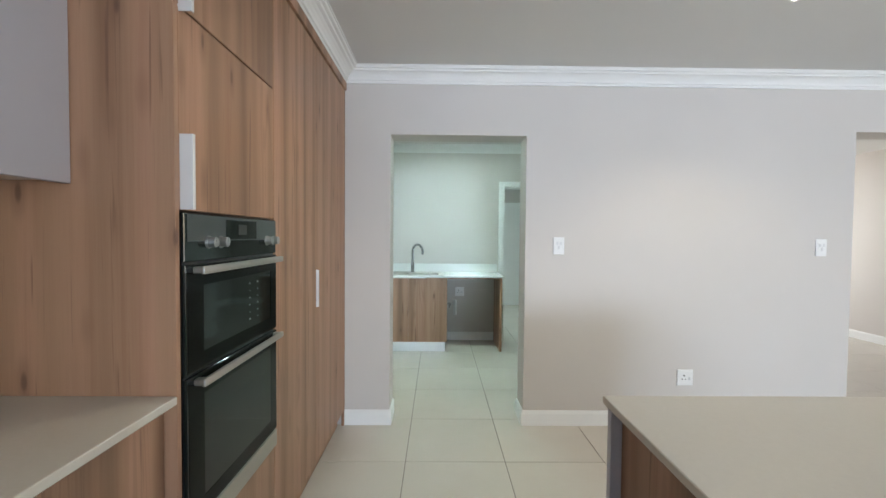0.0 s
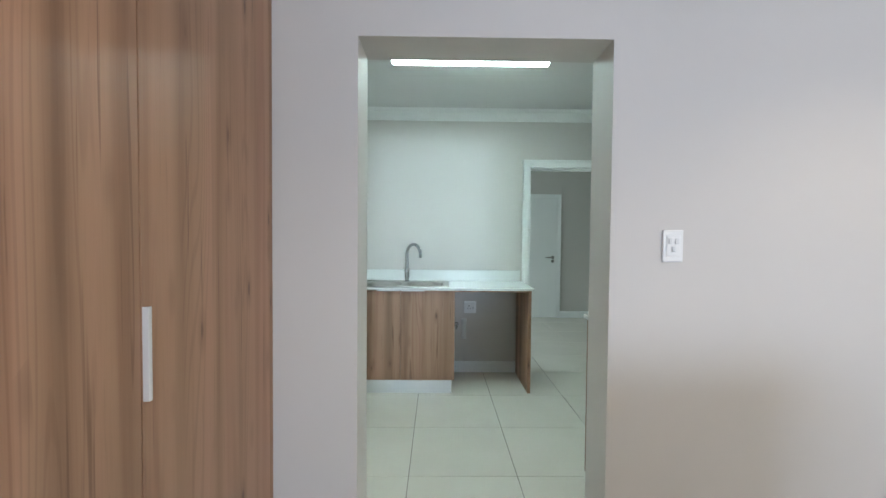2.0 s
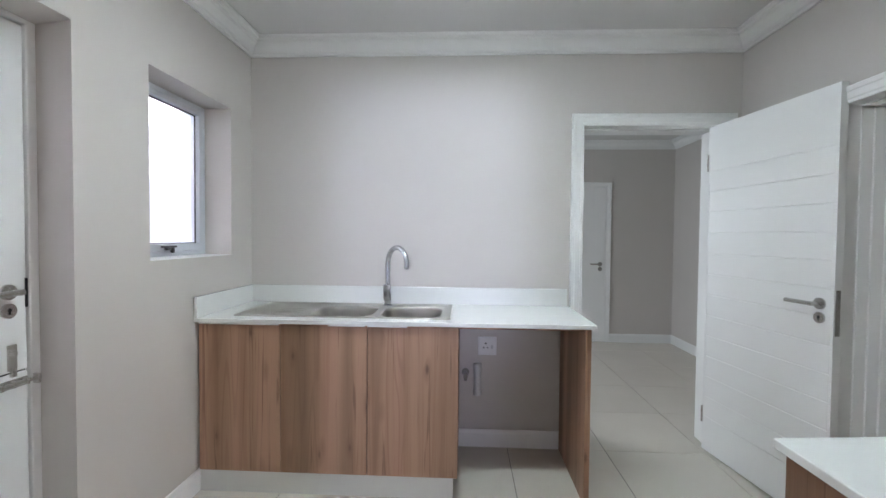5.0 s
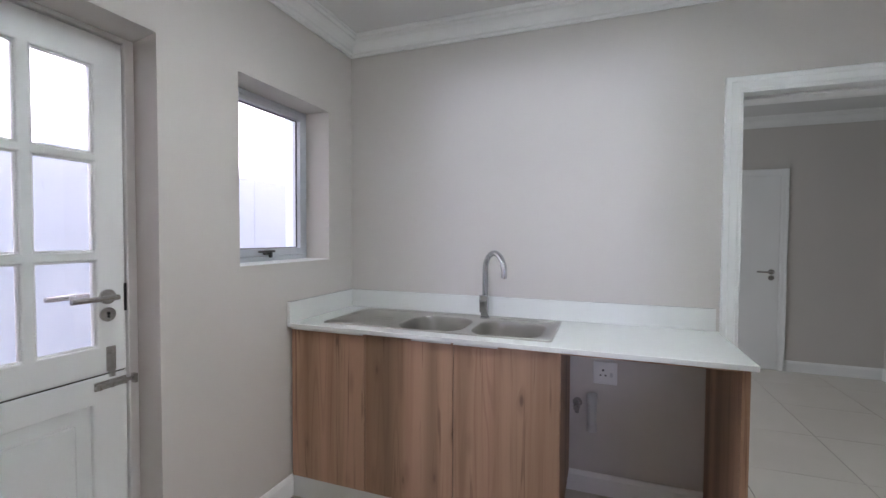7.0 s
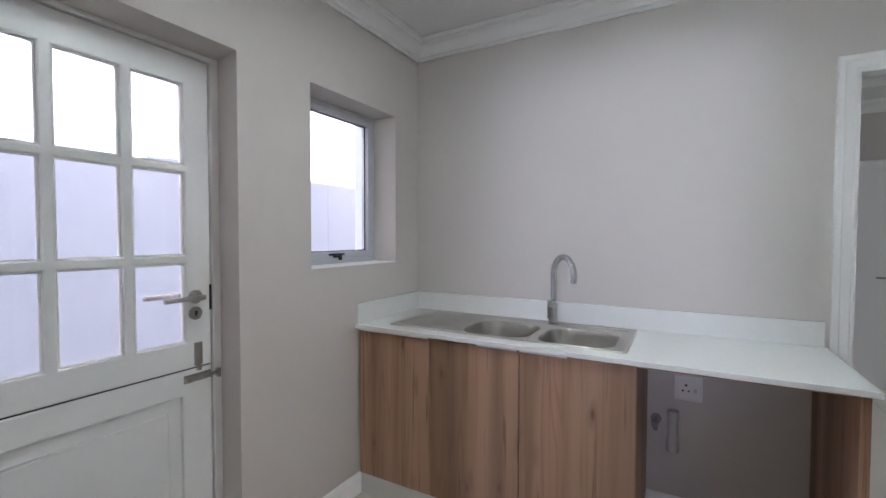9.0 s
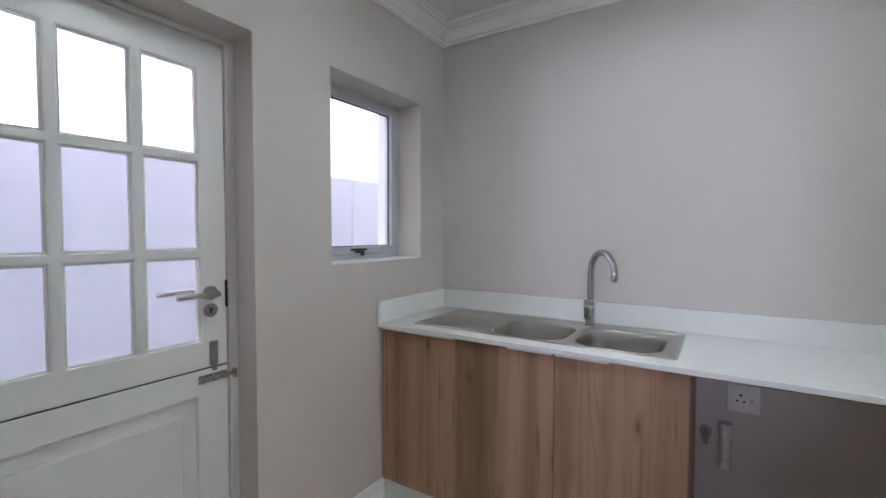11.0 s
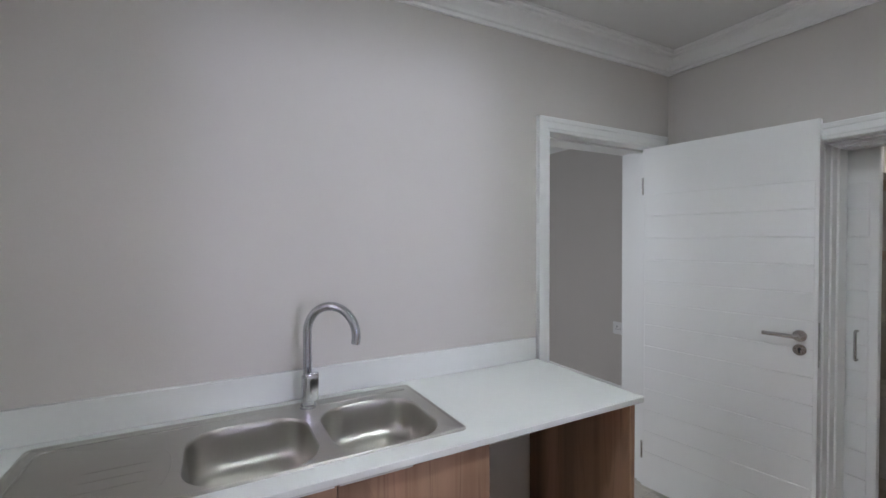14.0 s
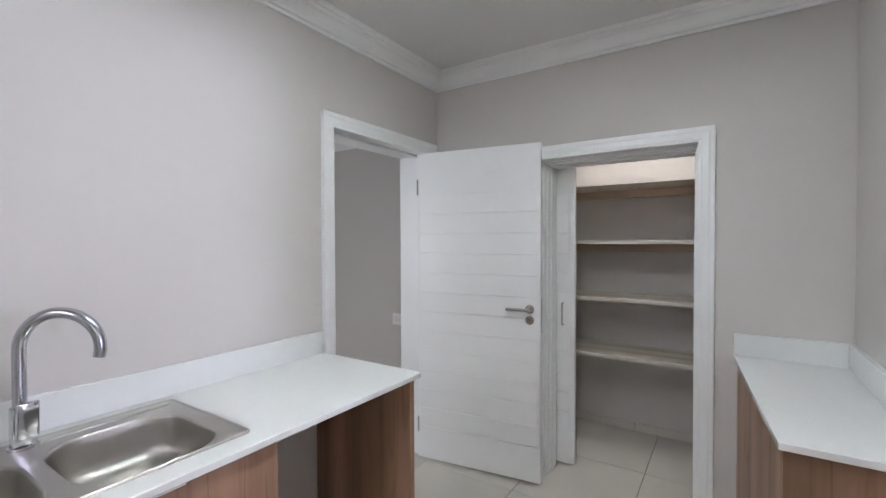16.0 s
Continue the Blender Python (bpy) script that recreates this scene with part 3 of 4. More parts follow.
# the aluminium top-hung window
win = tagged(thing("window_1", (-1.17, 5.737, 1.19), "grey aluminium top-hung window in a deep plaster reveal", "window"), kind="structure")
part("window_frame", eased(pierced("x", -1.215, -1.160, 5.41, 6.063, 1.19, 2.03, [(5.438, 6.035, 1.218, 2.004)]), 0.002, 1), FRAMEALU, win)
sash = part("sash", eased(pierced("x", -1.205, -1.152, 5.441, 6.032, 1.221, 2.001, [(5.478, 5.996, 1.258, 1.974)]), 0.002, 1), FRAMEALU, win)
part("gasket", pierced("x", -1.184, -1.174, 5.478, 5.996, 1.258, 1.974, [(5.482, 5.992, 1.262, 1.970)]), BLACK, sash)
p = part("pane", solid(-1.182, -1.177, 5.481, 5.993, 1.261, 1.971), GLASS, sash)
p.visible_shadow = False
part("outer_reveal", pierced("x", -1.309, -1.217, 5.411, 6.062, 1.191, 2.029, [(5.415, 6.058, 1.195, 2.025)]), OUTWALL, win)
catch = solid(-1.152, -1.130, 5.70, 5.745, 1.226, 1.246, bevel=0.003)
box(catch, -1.138, -1.124, 5.655, 5.765, 1.238, 1.250, bevel=0.004, segments=2)
box(catch, -1.140, -1.122, 5.728, 5.742, 1.212, 1.240, bevel=0.003)
part("catch", catch, BLACK, sash, "black casement catch", smooth=True)
setting("window_sill", solid(-1.160, -1.0045, 5.411, 6.062, 1.19, 1.194), WHITE, "white painted plaster window sill", "sill")


# ---- the sink run in the scullery ----
def door_front(x0, x1, z0, z1, y, parent, name="cabinet_door"):
    return part(name, solid(x0 + 0.0015, x1 - 0.0015, y, y + 0.018, z0, z1, bevel=0.0012), WOOD, parent)


def edge_pull(x0, x1, y, z, parent):
    bm = bmesh.new()
    box(bm, x0, x1, y - 0.008, y + 0.016, z, z + 0.003, bevel=0.0008)
    box(bm, x0, x1, y - 0.0095, y - 0.0075, z - 0.004, z + 0.003, bevel=0.0008)
    part("handle", bm, ALU, parent, "slim aluminium edge pull")


FY = 5.722
cab = thing("sink_cabinet", (-0.12, 6.0, 0), "wood-grain laminate sink base cabinet with two doors", "cabinet", "scullery base cabinets")
bm = bmesh.new()
box(bm, -0.570, -0.554, FY + 0.02, 6.28, 0.11, 0.866)
box(bm, 0.306, 0.322, FY + 0.02, 6.28, 0.11, 0.866)
box(bm, -0.554, 0.306, FY + 0.02, 6.28, 0.11, 0.126)
box(bm, -0.554, 0.306, 6.272, 6.28, 0.126, 0.866)
part("body", bm, WOOD, cab)
for a, b, h0, h1 in ((-0.570, -0.131, -0.327, -0.14), (-0.131, 0.322, -0.128, 0.068)):
    d = door_front(a, b, 0.112, 0.862, FY, cab)
    edge_pull(h0, h1, FY, 0.8625, d)
cab = thing("base_cabinet", (-0.79, 6.0, 0), "narrow wood-grain laminate base cabinet with one door", "cabinet", "scullery base cabinets")
bm = bmesh.new()
box(bm, -0.989, -0.973, FY + 0.02, 6.28, 0.11, 0.866)
box(bm, -0.588, -0.572, FY + 0.02, 6.28, 0.11, 0.866)
box(bm, -0.973, -0.588, FY + 0.02, 6.28, 0.11, 0.126)
part("body", bm, WOOD, cab)
d = door_front(-0.990, -0.571, 0.112, 0.862, FY, cab)
edge_pull(-0.986, -0.575, FY, 0.8625, d)
tagged(link("kickboard", solid(-0.990, 0.300, FY + 0.008, FY + 0.022, 0.0, 0.108, bevel=0.001), ALU), "brushed aluminium kickboard under the base cabinets", "kickboard")
panel = thing("end_panel", (0.951, 6.0, 0), "wood-grain laminate end panel holding up the worktop", "panel")
part("board", solid(0.938, 0.964, FY + 0.0055, 6.286, 0.0, 0.867, bevel=0.0008), WOOD, panel)
part("edge_band", solid(0.9383, 0.9637, FY + 0.004, FY + 0.0053, 0.001, 0.8665, bevel=0.0004), WOOD, panel)
tagged(link("support_rail", solid(0.324, 0.937, 5.76, 5.80, 0.848, 0.8675, bevel=0.001), WOOD), "wood-grain rail beneath the worktop", "rail")

CT = 0.889
top = thing("worktop", (0.0, 6.0, CT), "white quartz worktop with a low upstand", "worktop")
bm = pierced("z", CT - 0.021, CT, -1.003, 0.983, 5.702, 6.298, [(-0.50, 0.262, 5.795, 6.215)])
part("slab", eased(bm, 0.002, 1), QUARTZ, top)
part("upstand", solid(-0.985, 0.972, 6.279, 6.299, CT, 0.994, bevel=0.0015), QUARTZ, top)
part("upstand", solid(-1.004, -0.985, 5.704, 6.299, CT, 0.994, bevel=0.0015), QUARTZ, top)


def rounded(cx, cy, w, h, r, n=8):
    """A rounded rectangle's outline."""
    pts = []
    for qx, qy, a0 in ((1, 1, 0), (-1, 1, 90), (-1, -1, 180), (1, -1, 270)):
        for k in range(n + 1):
            a = radians(a0 + 90 * k / n)
            pts.append((cx + qx * (w / 2 - r) + r * math.cos(a), cy + qy * (h / 2 - r) + r * math.sin(a)))
    return pts


def loop(bm, pts, z):
    return [bm.verts.new((x, y, z)) for x, y in pts]


def loft(bm, a, b):
    n = len(a)
    for k in range(n):
        bm.faces.new((a[k], a[(k + 1) % n], b[(k + 1) % n], b[k]))


sink = thing("sink", (-0.283, 6.005, CT), "stainless steel double-bowl sink with a ribbed drainer, set in the worktop", "sink")
bm = bmesh.new()
SX, SY, SW, SH = -0.283, 6.005, 1.128, 0.458
rings = [loop(bm, rounded(SX, SY, SW - 2 * i, SH - 2 * i, max(0.006, 0.022 - i)), CT + z) for i, z in ((0, 0.0005), (0.001, 0.004), (0.004, 0.0065), (0.008, 0.0068), (0.012, 0.0045), (0.016, 0.0035))]
for a, b in zip(rings, rings[1:]):
    loft(bm, a, b)
BOWLS = ((-0.303, 5.965, 0.334, 0.352), (0.063, 5.965, 0.328, 0.352))
tops = []
for cx, cy, w, h in BOWLS:
    tops.append(loop(bm, rounded(cx, cy, w, h, 0.11, 12), CT + 0.0035))
for ring in [rings[-1], *tops]:
    for k in range(len(ring)):
        if not bm.edges.get((ring[k], ring[(k + 1) % len(ring)])):
            bm.edges.new((ring[k], ring[(k + 1) % len(ring)]))
fill = [bm.edges.get((r[k], r[(k + 1) % len(r)])) for r in [rings[-1], *tops] for k in range(len(r))]
bmesh.ops.triangle_fill(bm, use_beauty=True, use_dissolve=False, edges=fill)
part("deck", bm, STEEL, sink, smooth=True)
for cx, cy, w, h in BOWLS:
    bm = bmesh.new()
    prof = [(0.0, 0.0035, 0.11), (0.003, 0.001, 0.107), (0.005, -0.006, 0.105), (0.009, -0.045, 0.101), (0.013, -0.080, 0.097), (0.018, -0.097, 0.092), (0.027, -0.110, 0.084), (0.040, -0.117, 0.072), (0.060, -0.121, 0.055), (0.12, -0.127, 0.02)]
    ls = [loop(bm, rounded(cx, cy, w - 2 * i, h - 2 * i, r, 12), CT + z) for i, z, r in prof]
    for a, b in zip(ls, ls[1:]):
        loft(bm, a, b)
    bm.faces.new(ls[-1])
    bowl = part("bowl", bm, STEEL, sink, smooth=True)
    waste = bmesh.new()
    rod(waste, (cx, cy, CT - 0.127), (cx, cy, CT - 0.1245), 0.035, sides=28)
    rod(waste, (cx, cy, CT - 0.1245), (cx, cy, CT - 0.122), 0.012, sides=16)
    part("waste", waste, CHROME, bowl, smooth=True)
for y in (5.905, 5.955, 6.005):
    rib = tube(bmesh.new(), [(-0.69, y, CT - 0.0005), (-0.66, y, CT + 0.0013), (-0.56, y, CT + 0.0013), (-0.525, y - 0.004, CT - 0.0005)], 0.0036, sides=8)
    part("drainer_rib", rib, STEEL, sink, smooth=True)
curve = [(-0.520 + 0.028 * math.sin(radians(a)), 5.955 - 0.105 * math.cos(radians(a)), CT + 0.0008) for a in range(15, 166, 10)]
part("drainer_rib", tube(bmesh.new(), curve, 0.0036, sides=8), STEEL, sink, smooth=True)
# pressed bead round the drainer
west, back = SX - SW / 2 + 0.034, SY + SH / 2 - 0.034
bead = [(west, 5.83, CT + 0.0005), (west, back - 0.03, CT + 0.0022)]
bead += [(west + 0.03 - 0.03 * math.cos(radians(a)), back - 0.03 + 0.03 * math.sin(radians(a)), CT + 0.0022) for a in (30, 60, 90)]
bead += [(-0.35, back, CT + 0.0022), (-0.22, back, CT + 0.0004)]
part("bead", tube(bmesh.new(), bead, 0.0045, sides=10), STEEL, sink, smooth=True)
part("back_ledge", solid(-0.075, 0.246, 6.180, 6.210, CT + 0.001, CT + 0.0075, bevel=0.003, segments=3), STEEL, sink, smooth=True)


tap = thing("tap", (-0.111, 6.18, CT), "chrome swan-neck mixer tap standing behind the bowls", "tap")
TX, TY = -0.111, 6.182
body = bmesh.new()
rod(body, (TX, TY, CT + 0.0035), (TX, TY, CT + 0.012), 0.027, sides=28)
box(body, TX - 0.019, TX + 0.019, TY - 0.019, TY + 0.019, CT + 0.010, CT + 0.112, bevel=0.005, segments=3)
part("body", body, POLISHED, tap, smooth=True)
D = Vector((0.142, -0.145, 0)).normalized()
R = 0.093
pts = [Vector((TX, TY, CT + 0.108)), Vector((TX, TY, CT + 0.16)), Vector((TX, TY, 1.148))]
for k in range(1, 19):
    a = radians(180 - k * 10.9)
    pts.append(Vector((TX, TY, 1.148)) + D * (R + R * math.cos(a)) + Vector((0, 0, R * math.sin(a))))
part("spout", tube(bmesh.new(), pts, 0.0146, sides=20), CHROME, tap, smooth=True)
plate = solid(-0.0225, 0.0225, -0.006, 0.006, -0.048, 0.048, bevel=0.005, segments=3)
part("lever", moved(plate, Matrix.Translation((TX + 0.004, TY - 0.046, CT + 0.086)) @ Matrix.Rotation(radians(6), 4, "X")), POLISHED, tap, "flat chrome mixer lever", smooth=True)
part("stem", rod(bmesh.new(), (TX, TY - 0.018, CT + 0.085), (TX + 0.003, TY - 0.043, CT + 0.088), 0.012), CHROME, tap, smooth=True)


# ---- electrical points and pipes ----
def socket(name, m, label, pins=True, width=0.115, height=0.115):
    """A wall plate in the xz plane standing out to -y."""
    ob = thing(name, m.translation, label, "socket" if pins else "light switch")
    part("plate", moved(solid(-width / 2, width / 2, -0.010, 0.0, -height / 2, height / 2, bevel=0.004, segments=2), m), PLASTIC, ob)
    if pins:
        part("insert", moved(solid(-0.046, 0.046, -0.0125, -0.009, -0.046, 0.046, bevel=0.002), m), PLASTIC, ob)
        for x, z, r in ((-0.010, 0.016, 0.0055), (-0.022, -0.010, 0.0045), (0.002, -0.010, 0.0045)):
            part("pin_hole", moved(rod(bmesh.new(), (x, -0.0120, z), (x, -0.0130, z), r, sides=12), m), BLACK, ob)
        part("rocker", moved(solid(0.022, 0.036, -0.0155, -0.012, -0.016, 0.006, bevel=0.0015), m), GREYPLASTIC, ob)
    else:
        part("insert", moved(solid(-width / 2 + 0.012, width / 2 - 0.012, -0.0125, -0.009, -height / 2 + 0.02, height / 2 - 0.02, bevel=0.002), m), PLASTIC, ob)
        for x, z in ((-0.0125, 0.018), (0.0125, 0.018), (0.0, -0.012)):
            part("rocker", moved(solid(x - 0.008, x + 0.008, -0.0165, -0.012, z - 0.011, z + 0.011, bevel=0.0025), m), SWITCHGREY, ob)
    return ob


socket("power_socket", Matrix.Translation((0.493, 6.3, 0.633)), "white plastic power socket below the worktop")
socket("power_socket", Matrix.Translation((1.993, YK0, 0.352)), "white plastic power socket low on the wall")
socket("light_switch", Matrix.Translation((1.066, YK0, 1.292)), "white plastic three-rocker light switch beside the opening", False, 0.078, 0.122)
socket("light_switch", Matrix.Translation((2.95, YK0, 1.295)), "white plastic three-rocker light switch near the hall", False, 0.078, 0.122)
socket("power_socket", Matrix.Translation((2.95, 7.438, 0.639)) @ Matrix.Rotation(radians(-90), 4, "Z"), "white plastic power socket in the far room")

valve = thing("stopcock", (0.36, 6.29, 0.466), "chrome washing machine stopcock on the wall", "valve")
bm = rod(bmesh.new(), (0.36, 6.3, 0.466), (0.36, 6.294, 0.466), 0.024, sides=24)
rod(bm, (0.36, 6.294, 0.466), (0.36, 6.235, 0.466), 0.011)
rod(bm, (0.36, 6.245, 0.470), (0.36, 6.245, 0.430), 0.010)
part("body", bm, DULL, valve, smooth=True)
part("knob", rod(bmesh.new(), (0.36, 6.235, 0.466), (0.36, 6.205, 0.466), 0.017, 0.015, sides=10), DULL, valve, smooth=True)
drain = thing("waste_pipe", (0.433, 6.27, 0.34), "grey plastic waste standpipe with an open socket end", "pipe")
WX, WY = 0.433, 6.262
part("pipe", rod(bmesh.new(), (WX, WY, 0.36), (WX, WY, 0.49), 0.0215, sides=24), PVC, drain, smooth=True)
collar = bmesh.new()
ringed = [[collar.verts.new((WX + r * math.cos(2 * math.pi * k / 24), WY + r * math.sin(2 * math.pi * k / 24), z)) for k in range(24)] for r, z in ((0.0215, 0.478), (0.0255, 0.484), (0.0255, 0.526), (0.0245, 0.528), (0.0215, 0.528), (0.0215, 0.49))]
for p, q in zip(ringed, ringed[1:]):
    loft(collar, p, q)
part("collar", collar, PVC, drain, smooth=True)
# black plug paints the shade inside the open socket
part("hose_end", rod(bmesh.new(), (WX, WY, 0.488), (WX, WY, 0.508), 0.0205, sides=20), BLACK, drain, smooth=True)
cap = rod(bmesh.new(), (WX, WY, 0.338), (WX, WY, 0.372), 0.0245, sides=24)
rod(cap, (WX, WY, 0.372), (WX, WY, 0.378), 0.0245, 0.0215, sides=24)
part("cap", cap, PVC, drain, smooth=True)
part("elbow", tube(bmesh.new(), [(WX, WY, 0.358), (WX, 6.28, 0.358), (WX, 6.3, 0.358)], 0.0165), PVC, drain, smooth=True)

# ---- strip light ----
strip = thing("strip_light", (0.39, 5.07, CEILING_Z), "slim linear ceiling light with a lit white diffuser", "ceiling light")
bm = bmesh.new()
LX0, LX1, LY = -0.150, 0.918, 5.07
box(bm, LX0 - 0.012, LX1 + 0.012, LY - 0.040, LY + 0.040, 2.503, CEILING_Z, bevel=0.003)
box(bm, LX0, LX1, LY - 0.034, LY + 0.034, 2.496, 2.5035, bevel=0.002)
part("housing", bm, ALU, strip)
side = part("diffuser", solid(LX0 + 0.008, LX1 - 0.008, LY - 0.0265, LY + 0.0265, 2.478, 2.4955, bevel=0.004, segments=2), TUBESIDE, strip)
part("lens", solid(LX0 + 0.012, LX1 - 0.012, LY - 0.0225, LY + 0.0225, 2.4765, 2.4785), TUBE, side)
for x0, x1 in ((LX0, LX0 + 0.0075), (LX1 - 0.0075, LX1)):
    part("end_cap", solid(x0, x1, LY - 0.026, LY + 0.026, 2.480, 2.4965, bevel=0.003), GREYPLASTIC, strip)

# ---- recessed downlights in the kitchen ----
for x, y in DOWNLIGHTS:
    dl = thing("downlight", (x, y, CEILING_Z), "small round white recessed downlight, lit warm", "downlight", "kitchen downlights")
    trim = bmesh.new()
    rims = [loop(trim, [(x + r * math.cos(2 * math.pi * k / 32), y + r * math.sin(2 * math.pi * k / 32)) for k in range(32)], z)
            for r, z in ((0.046, CEILING_Z - 0.0005), (0.045, CEILING_Z - 0.004), (0.041, CEILING_Z - 0.006), (0.033, CEILING_Z - 0.0045), (0.031, CEILING_Z - 0.001))]
    for p, q in zip(rims, rims[1:]):
        loft(trim, p, q)
    part("trim_ring", trim, PLASTIC, dl, smooth=True)
    part("lens", rod(bmesh.new(), (x, y, CEILING_Z - 0.0008), (x, y, CEILING_Z - 0.0022), 0.031, sides=28), WARMGLOW, dl, smooth=True)

# ---- the shallow counter beside the pantry; its front runs a little askew to the wall ----
def skew(bm):
    for v in bm.verts:
        if v.co.y > 4.4:
            v.co.y += (v.co.x - 1.0) * 0.092
    return bm


cab = thing("base_cabinet", (1.48, 4.4, 0), "shallow wood-grain laminate base cabinet with two doors", "cabinet", "scullery base cabinets")
part("body", skew(solid(1.036, 1.966, 4.24, 4.510, 0.11, 0.866)), CARCASS, cab)
part("side_panel", solid(1.017, 1.035, 4.225, 4.534, 0.0, 0.867, bevel=0.001), WOOD, cab)
for a, b in ((1.036, 1.50), (1.501, 1.966)):
    part("cabinet_door", skew(solid(a + 0.001, b - 0.001, 4.514, 4.532, 0.112, 0.862, bevel=0.0012)), WOOD, cab)
part("filler", skew(solid(1.967, 1.988, 4.42, 4.528, 0.0, 0.866, bevel=0.001)), WOOD, cab)
part("kickboard", skew(solid(1.036, 1.966, 4.48, 4.50, 0.0, 0.108)), ALU, cab)
top = thing("worktop", (1.47, 4.4, CT), "short white quartz worktop in the corner", "worktop")
part("slab", skew(solid(0.998, XE - 0.001, 4.221, 4.546, CT - 0.021, CT, bevel=0.002)), QUARTZ, top)
part("upstand", skew(solid(XE - 0.021, XE - 0.001, 4.241, 4.546, CT, 0.994, bevel=0.0015)), QUARTZ, top)
part("upstand", solid(1.0, XE - 0.001, 4.221, 4.2405, CT, 0.994, bevel=0.0015), QUARTZ, top)

# ---- pantry shelves ----
for z in (0.62, 1.01, 1.40, 1.80):
    sh = thing("pantry_shelf", (2.85, 5.1, z), "pale wood-grain shelf on battens along the pantry wall", "shelf", "pantry shelves")
    part("board", solid(2.65, 3.048, YK1 + 0.003, 6.297, z, z + 0.020, bevel=0.0012), PALEWOOD, sh)
    part("lipping", solid(2.646, 2.6495, YK1 + 0.003, 6.297, z - 0.002, z + 0.022, bevel=0.0008), LIPPING, sh)
    part("batten", solid(3.03, 3.048, YK1 + 0.003, 6.297, z - 0.062, z - 0.0015, bevel=0.001), BATTENWOOD, sh)

pl = thing("pantry_light", (2.38, 5.15, CEILING_Z), "small round white ceiling light in the pantry", "ceiling light")
part("base", rod(bmesh.new(), (2.38, 5.15, CEILING_Z), (2.38, 5.15, CEILING_Z - 0.02), 0.12, sides=32), PLASTIC, pl, smooth=True)
part("diffuser", rod(bmesh.new(), (2.38, 5.15, CEILING_Z - 0.02), (2.38, 5.15, CEILING_Z - 0.06), 0.085, 0.11, sides=32), PANTRYGLOW, pl, smooth=True)

# ---- kitchen ----
TX0, TF = -1.045, -0.45      # back and front of the tall units


def front(y0, y1, z0, z1, parent, name="cabinet_door", material=None):
    return part(name, solid(TF - 0.018, TF, y0 + 0.0015, y1 - 0.0015, z0 + 0.0015, z1 - 0.0015, bevel=0.0012), material or WOOD, parent)


def upright_pull(y, z0, z1, parent, depth=0.017):
    bm = solid(TF - 0.004, TF + depth, y - 0.004, y - 0.001, z0, z1, bevel=0.0008)
    box(bm, TF + depth - 0.003, TF + depth, y - 0.001, y + 0.008, z0, z1, bevel=0.0008)
    part("handle", bm, PULL, parent, "pale satin metal edge pull")


tall = thing("oven_housing_cabinet", (-0.75, 2.11, 0), "tall wood-grain laminate cabinet housing the oven", "cabinet", "tall kitchen cabinets")
part("side_panel", solid(TX0, TF + 0.001, 1.779, 1.797, 0.0, 2.3655, bevel=0.001), WOOD, tall)
bm = bmesh.new()
box(bm, TX0, TF - 0.02, 2.415, 2.430, 0.1, 2.36)
box(bm, TX0, TF - 0.02, 1.80, 2.415, 1.418, 1.434)
box(bm, TX0, TF - 0.02, 1.80, 2.415, 0.486, 0.502)
box(bm, TX0, TF - 0.02, 1.80, 2.415, 2.344, 2.36)
part("body", bm, CARCASS, tall)
d = front(1.799, 2.432, 1.418, 1.9315, tall)
upright_pull(1.806, 1.420, 1.612, d, 0.034)
d = front(1.799, 2.432, 1.934, 2.362, tall)
upright_pull(1.806, 1.918, 2.11, d, 0.034)
front(1.799, 2.432, 0.11, 0.498, tall, "drawer_front")
tall = thing("tall_cabinet", (-0.75, 3.1, 0), "tall wood-grain laminate pantry cabinet with two doors", "cabinet", "tall kitchen cabinets")
part("body", solid(TX0, TF - 0.02, 2.434, 3.745, 0.1, 2.36), CARCASS, tall)
front(2.434, 3.033, 0.11, 2.362, tall)
d = front(3.034, 3.735, 0.11, 2.362, tall)
upright_pull(3.041, 0.966, 1.168, d, 0.013)
part("filler", solid(TF - 0.018, TF - 0.001, 3.737, YK0 - 0.001, 0.0, 2.362, bevel=0.001), WOOD, tall)
tagged(link("kickboard", solid(TF - 0.06, TF - 0.045, 1.80, 3.735, 0.0, 0.105, bevel=0.001), WOOD), "wood-grain kickboard beneath the tall cabinets", "kickboard")
tagged(link("bulkhead_panel", solid(TX0, TF + 0.010, 1.779, YK0 - 0.001, 2.3665, CEILING_Z - 0.002, bevel=0.001), WOOD), "wood-grain closing panel between tall cabinets and ceiling", "panel")
setting("bulkhead", solid(-1.05, -0.45, -6.1, 1.778, 2.40, CEILING_Z - 0.002), PAINT, "painted bulkhead above the wall cupboards", "bulkhead")

oven = thing("double_oven", (-0.7, 2.116, 0.505), "black glass and dark steel built-in double oven", "oven")
O0, O1 = 1.803, 2.428
part("body", solid(-0.98, TF, O0 + 0.006, O1 - 0.006, 0.506, 1.412), BLACK, oven)
panel = part("control_panel", solid(TF + 0.001, TF + 0.009, O0, O1, 1.285, 1.413, bevel=0.002), OVENGLASS, oven)
part("fascia", solid(TF + 0.0092, TF + 0.0102, O0 + 0.012, O1 - 0.004, 1.338, 1.410), OVENSTEEL, panel)
part("display", solid(TF + 0.0104, TF + 0.0112, 2.02, 2.24, 1.342, 1.402), OVENGLASS, panel, "dark display of the oven clock")
part("bezel", solid(TF + 0.0114, TF + 0.0122, 2.10, 2.16, 1.356, 1.388), GREYGLASS, panel)
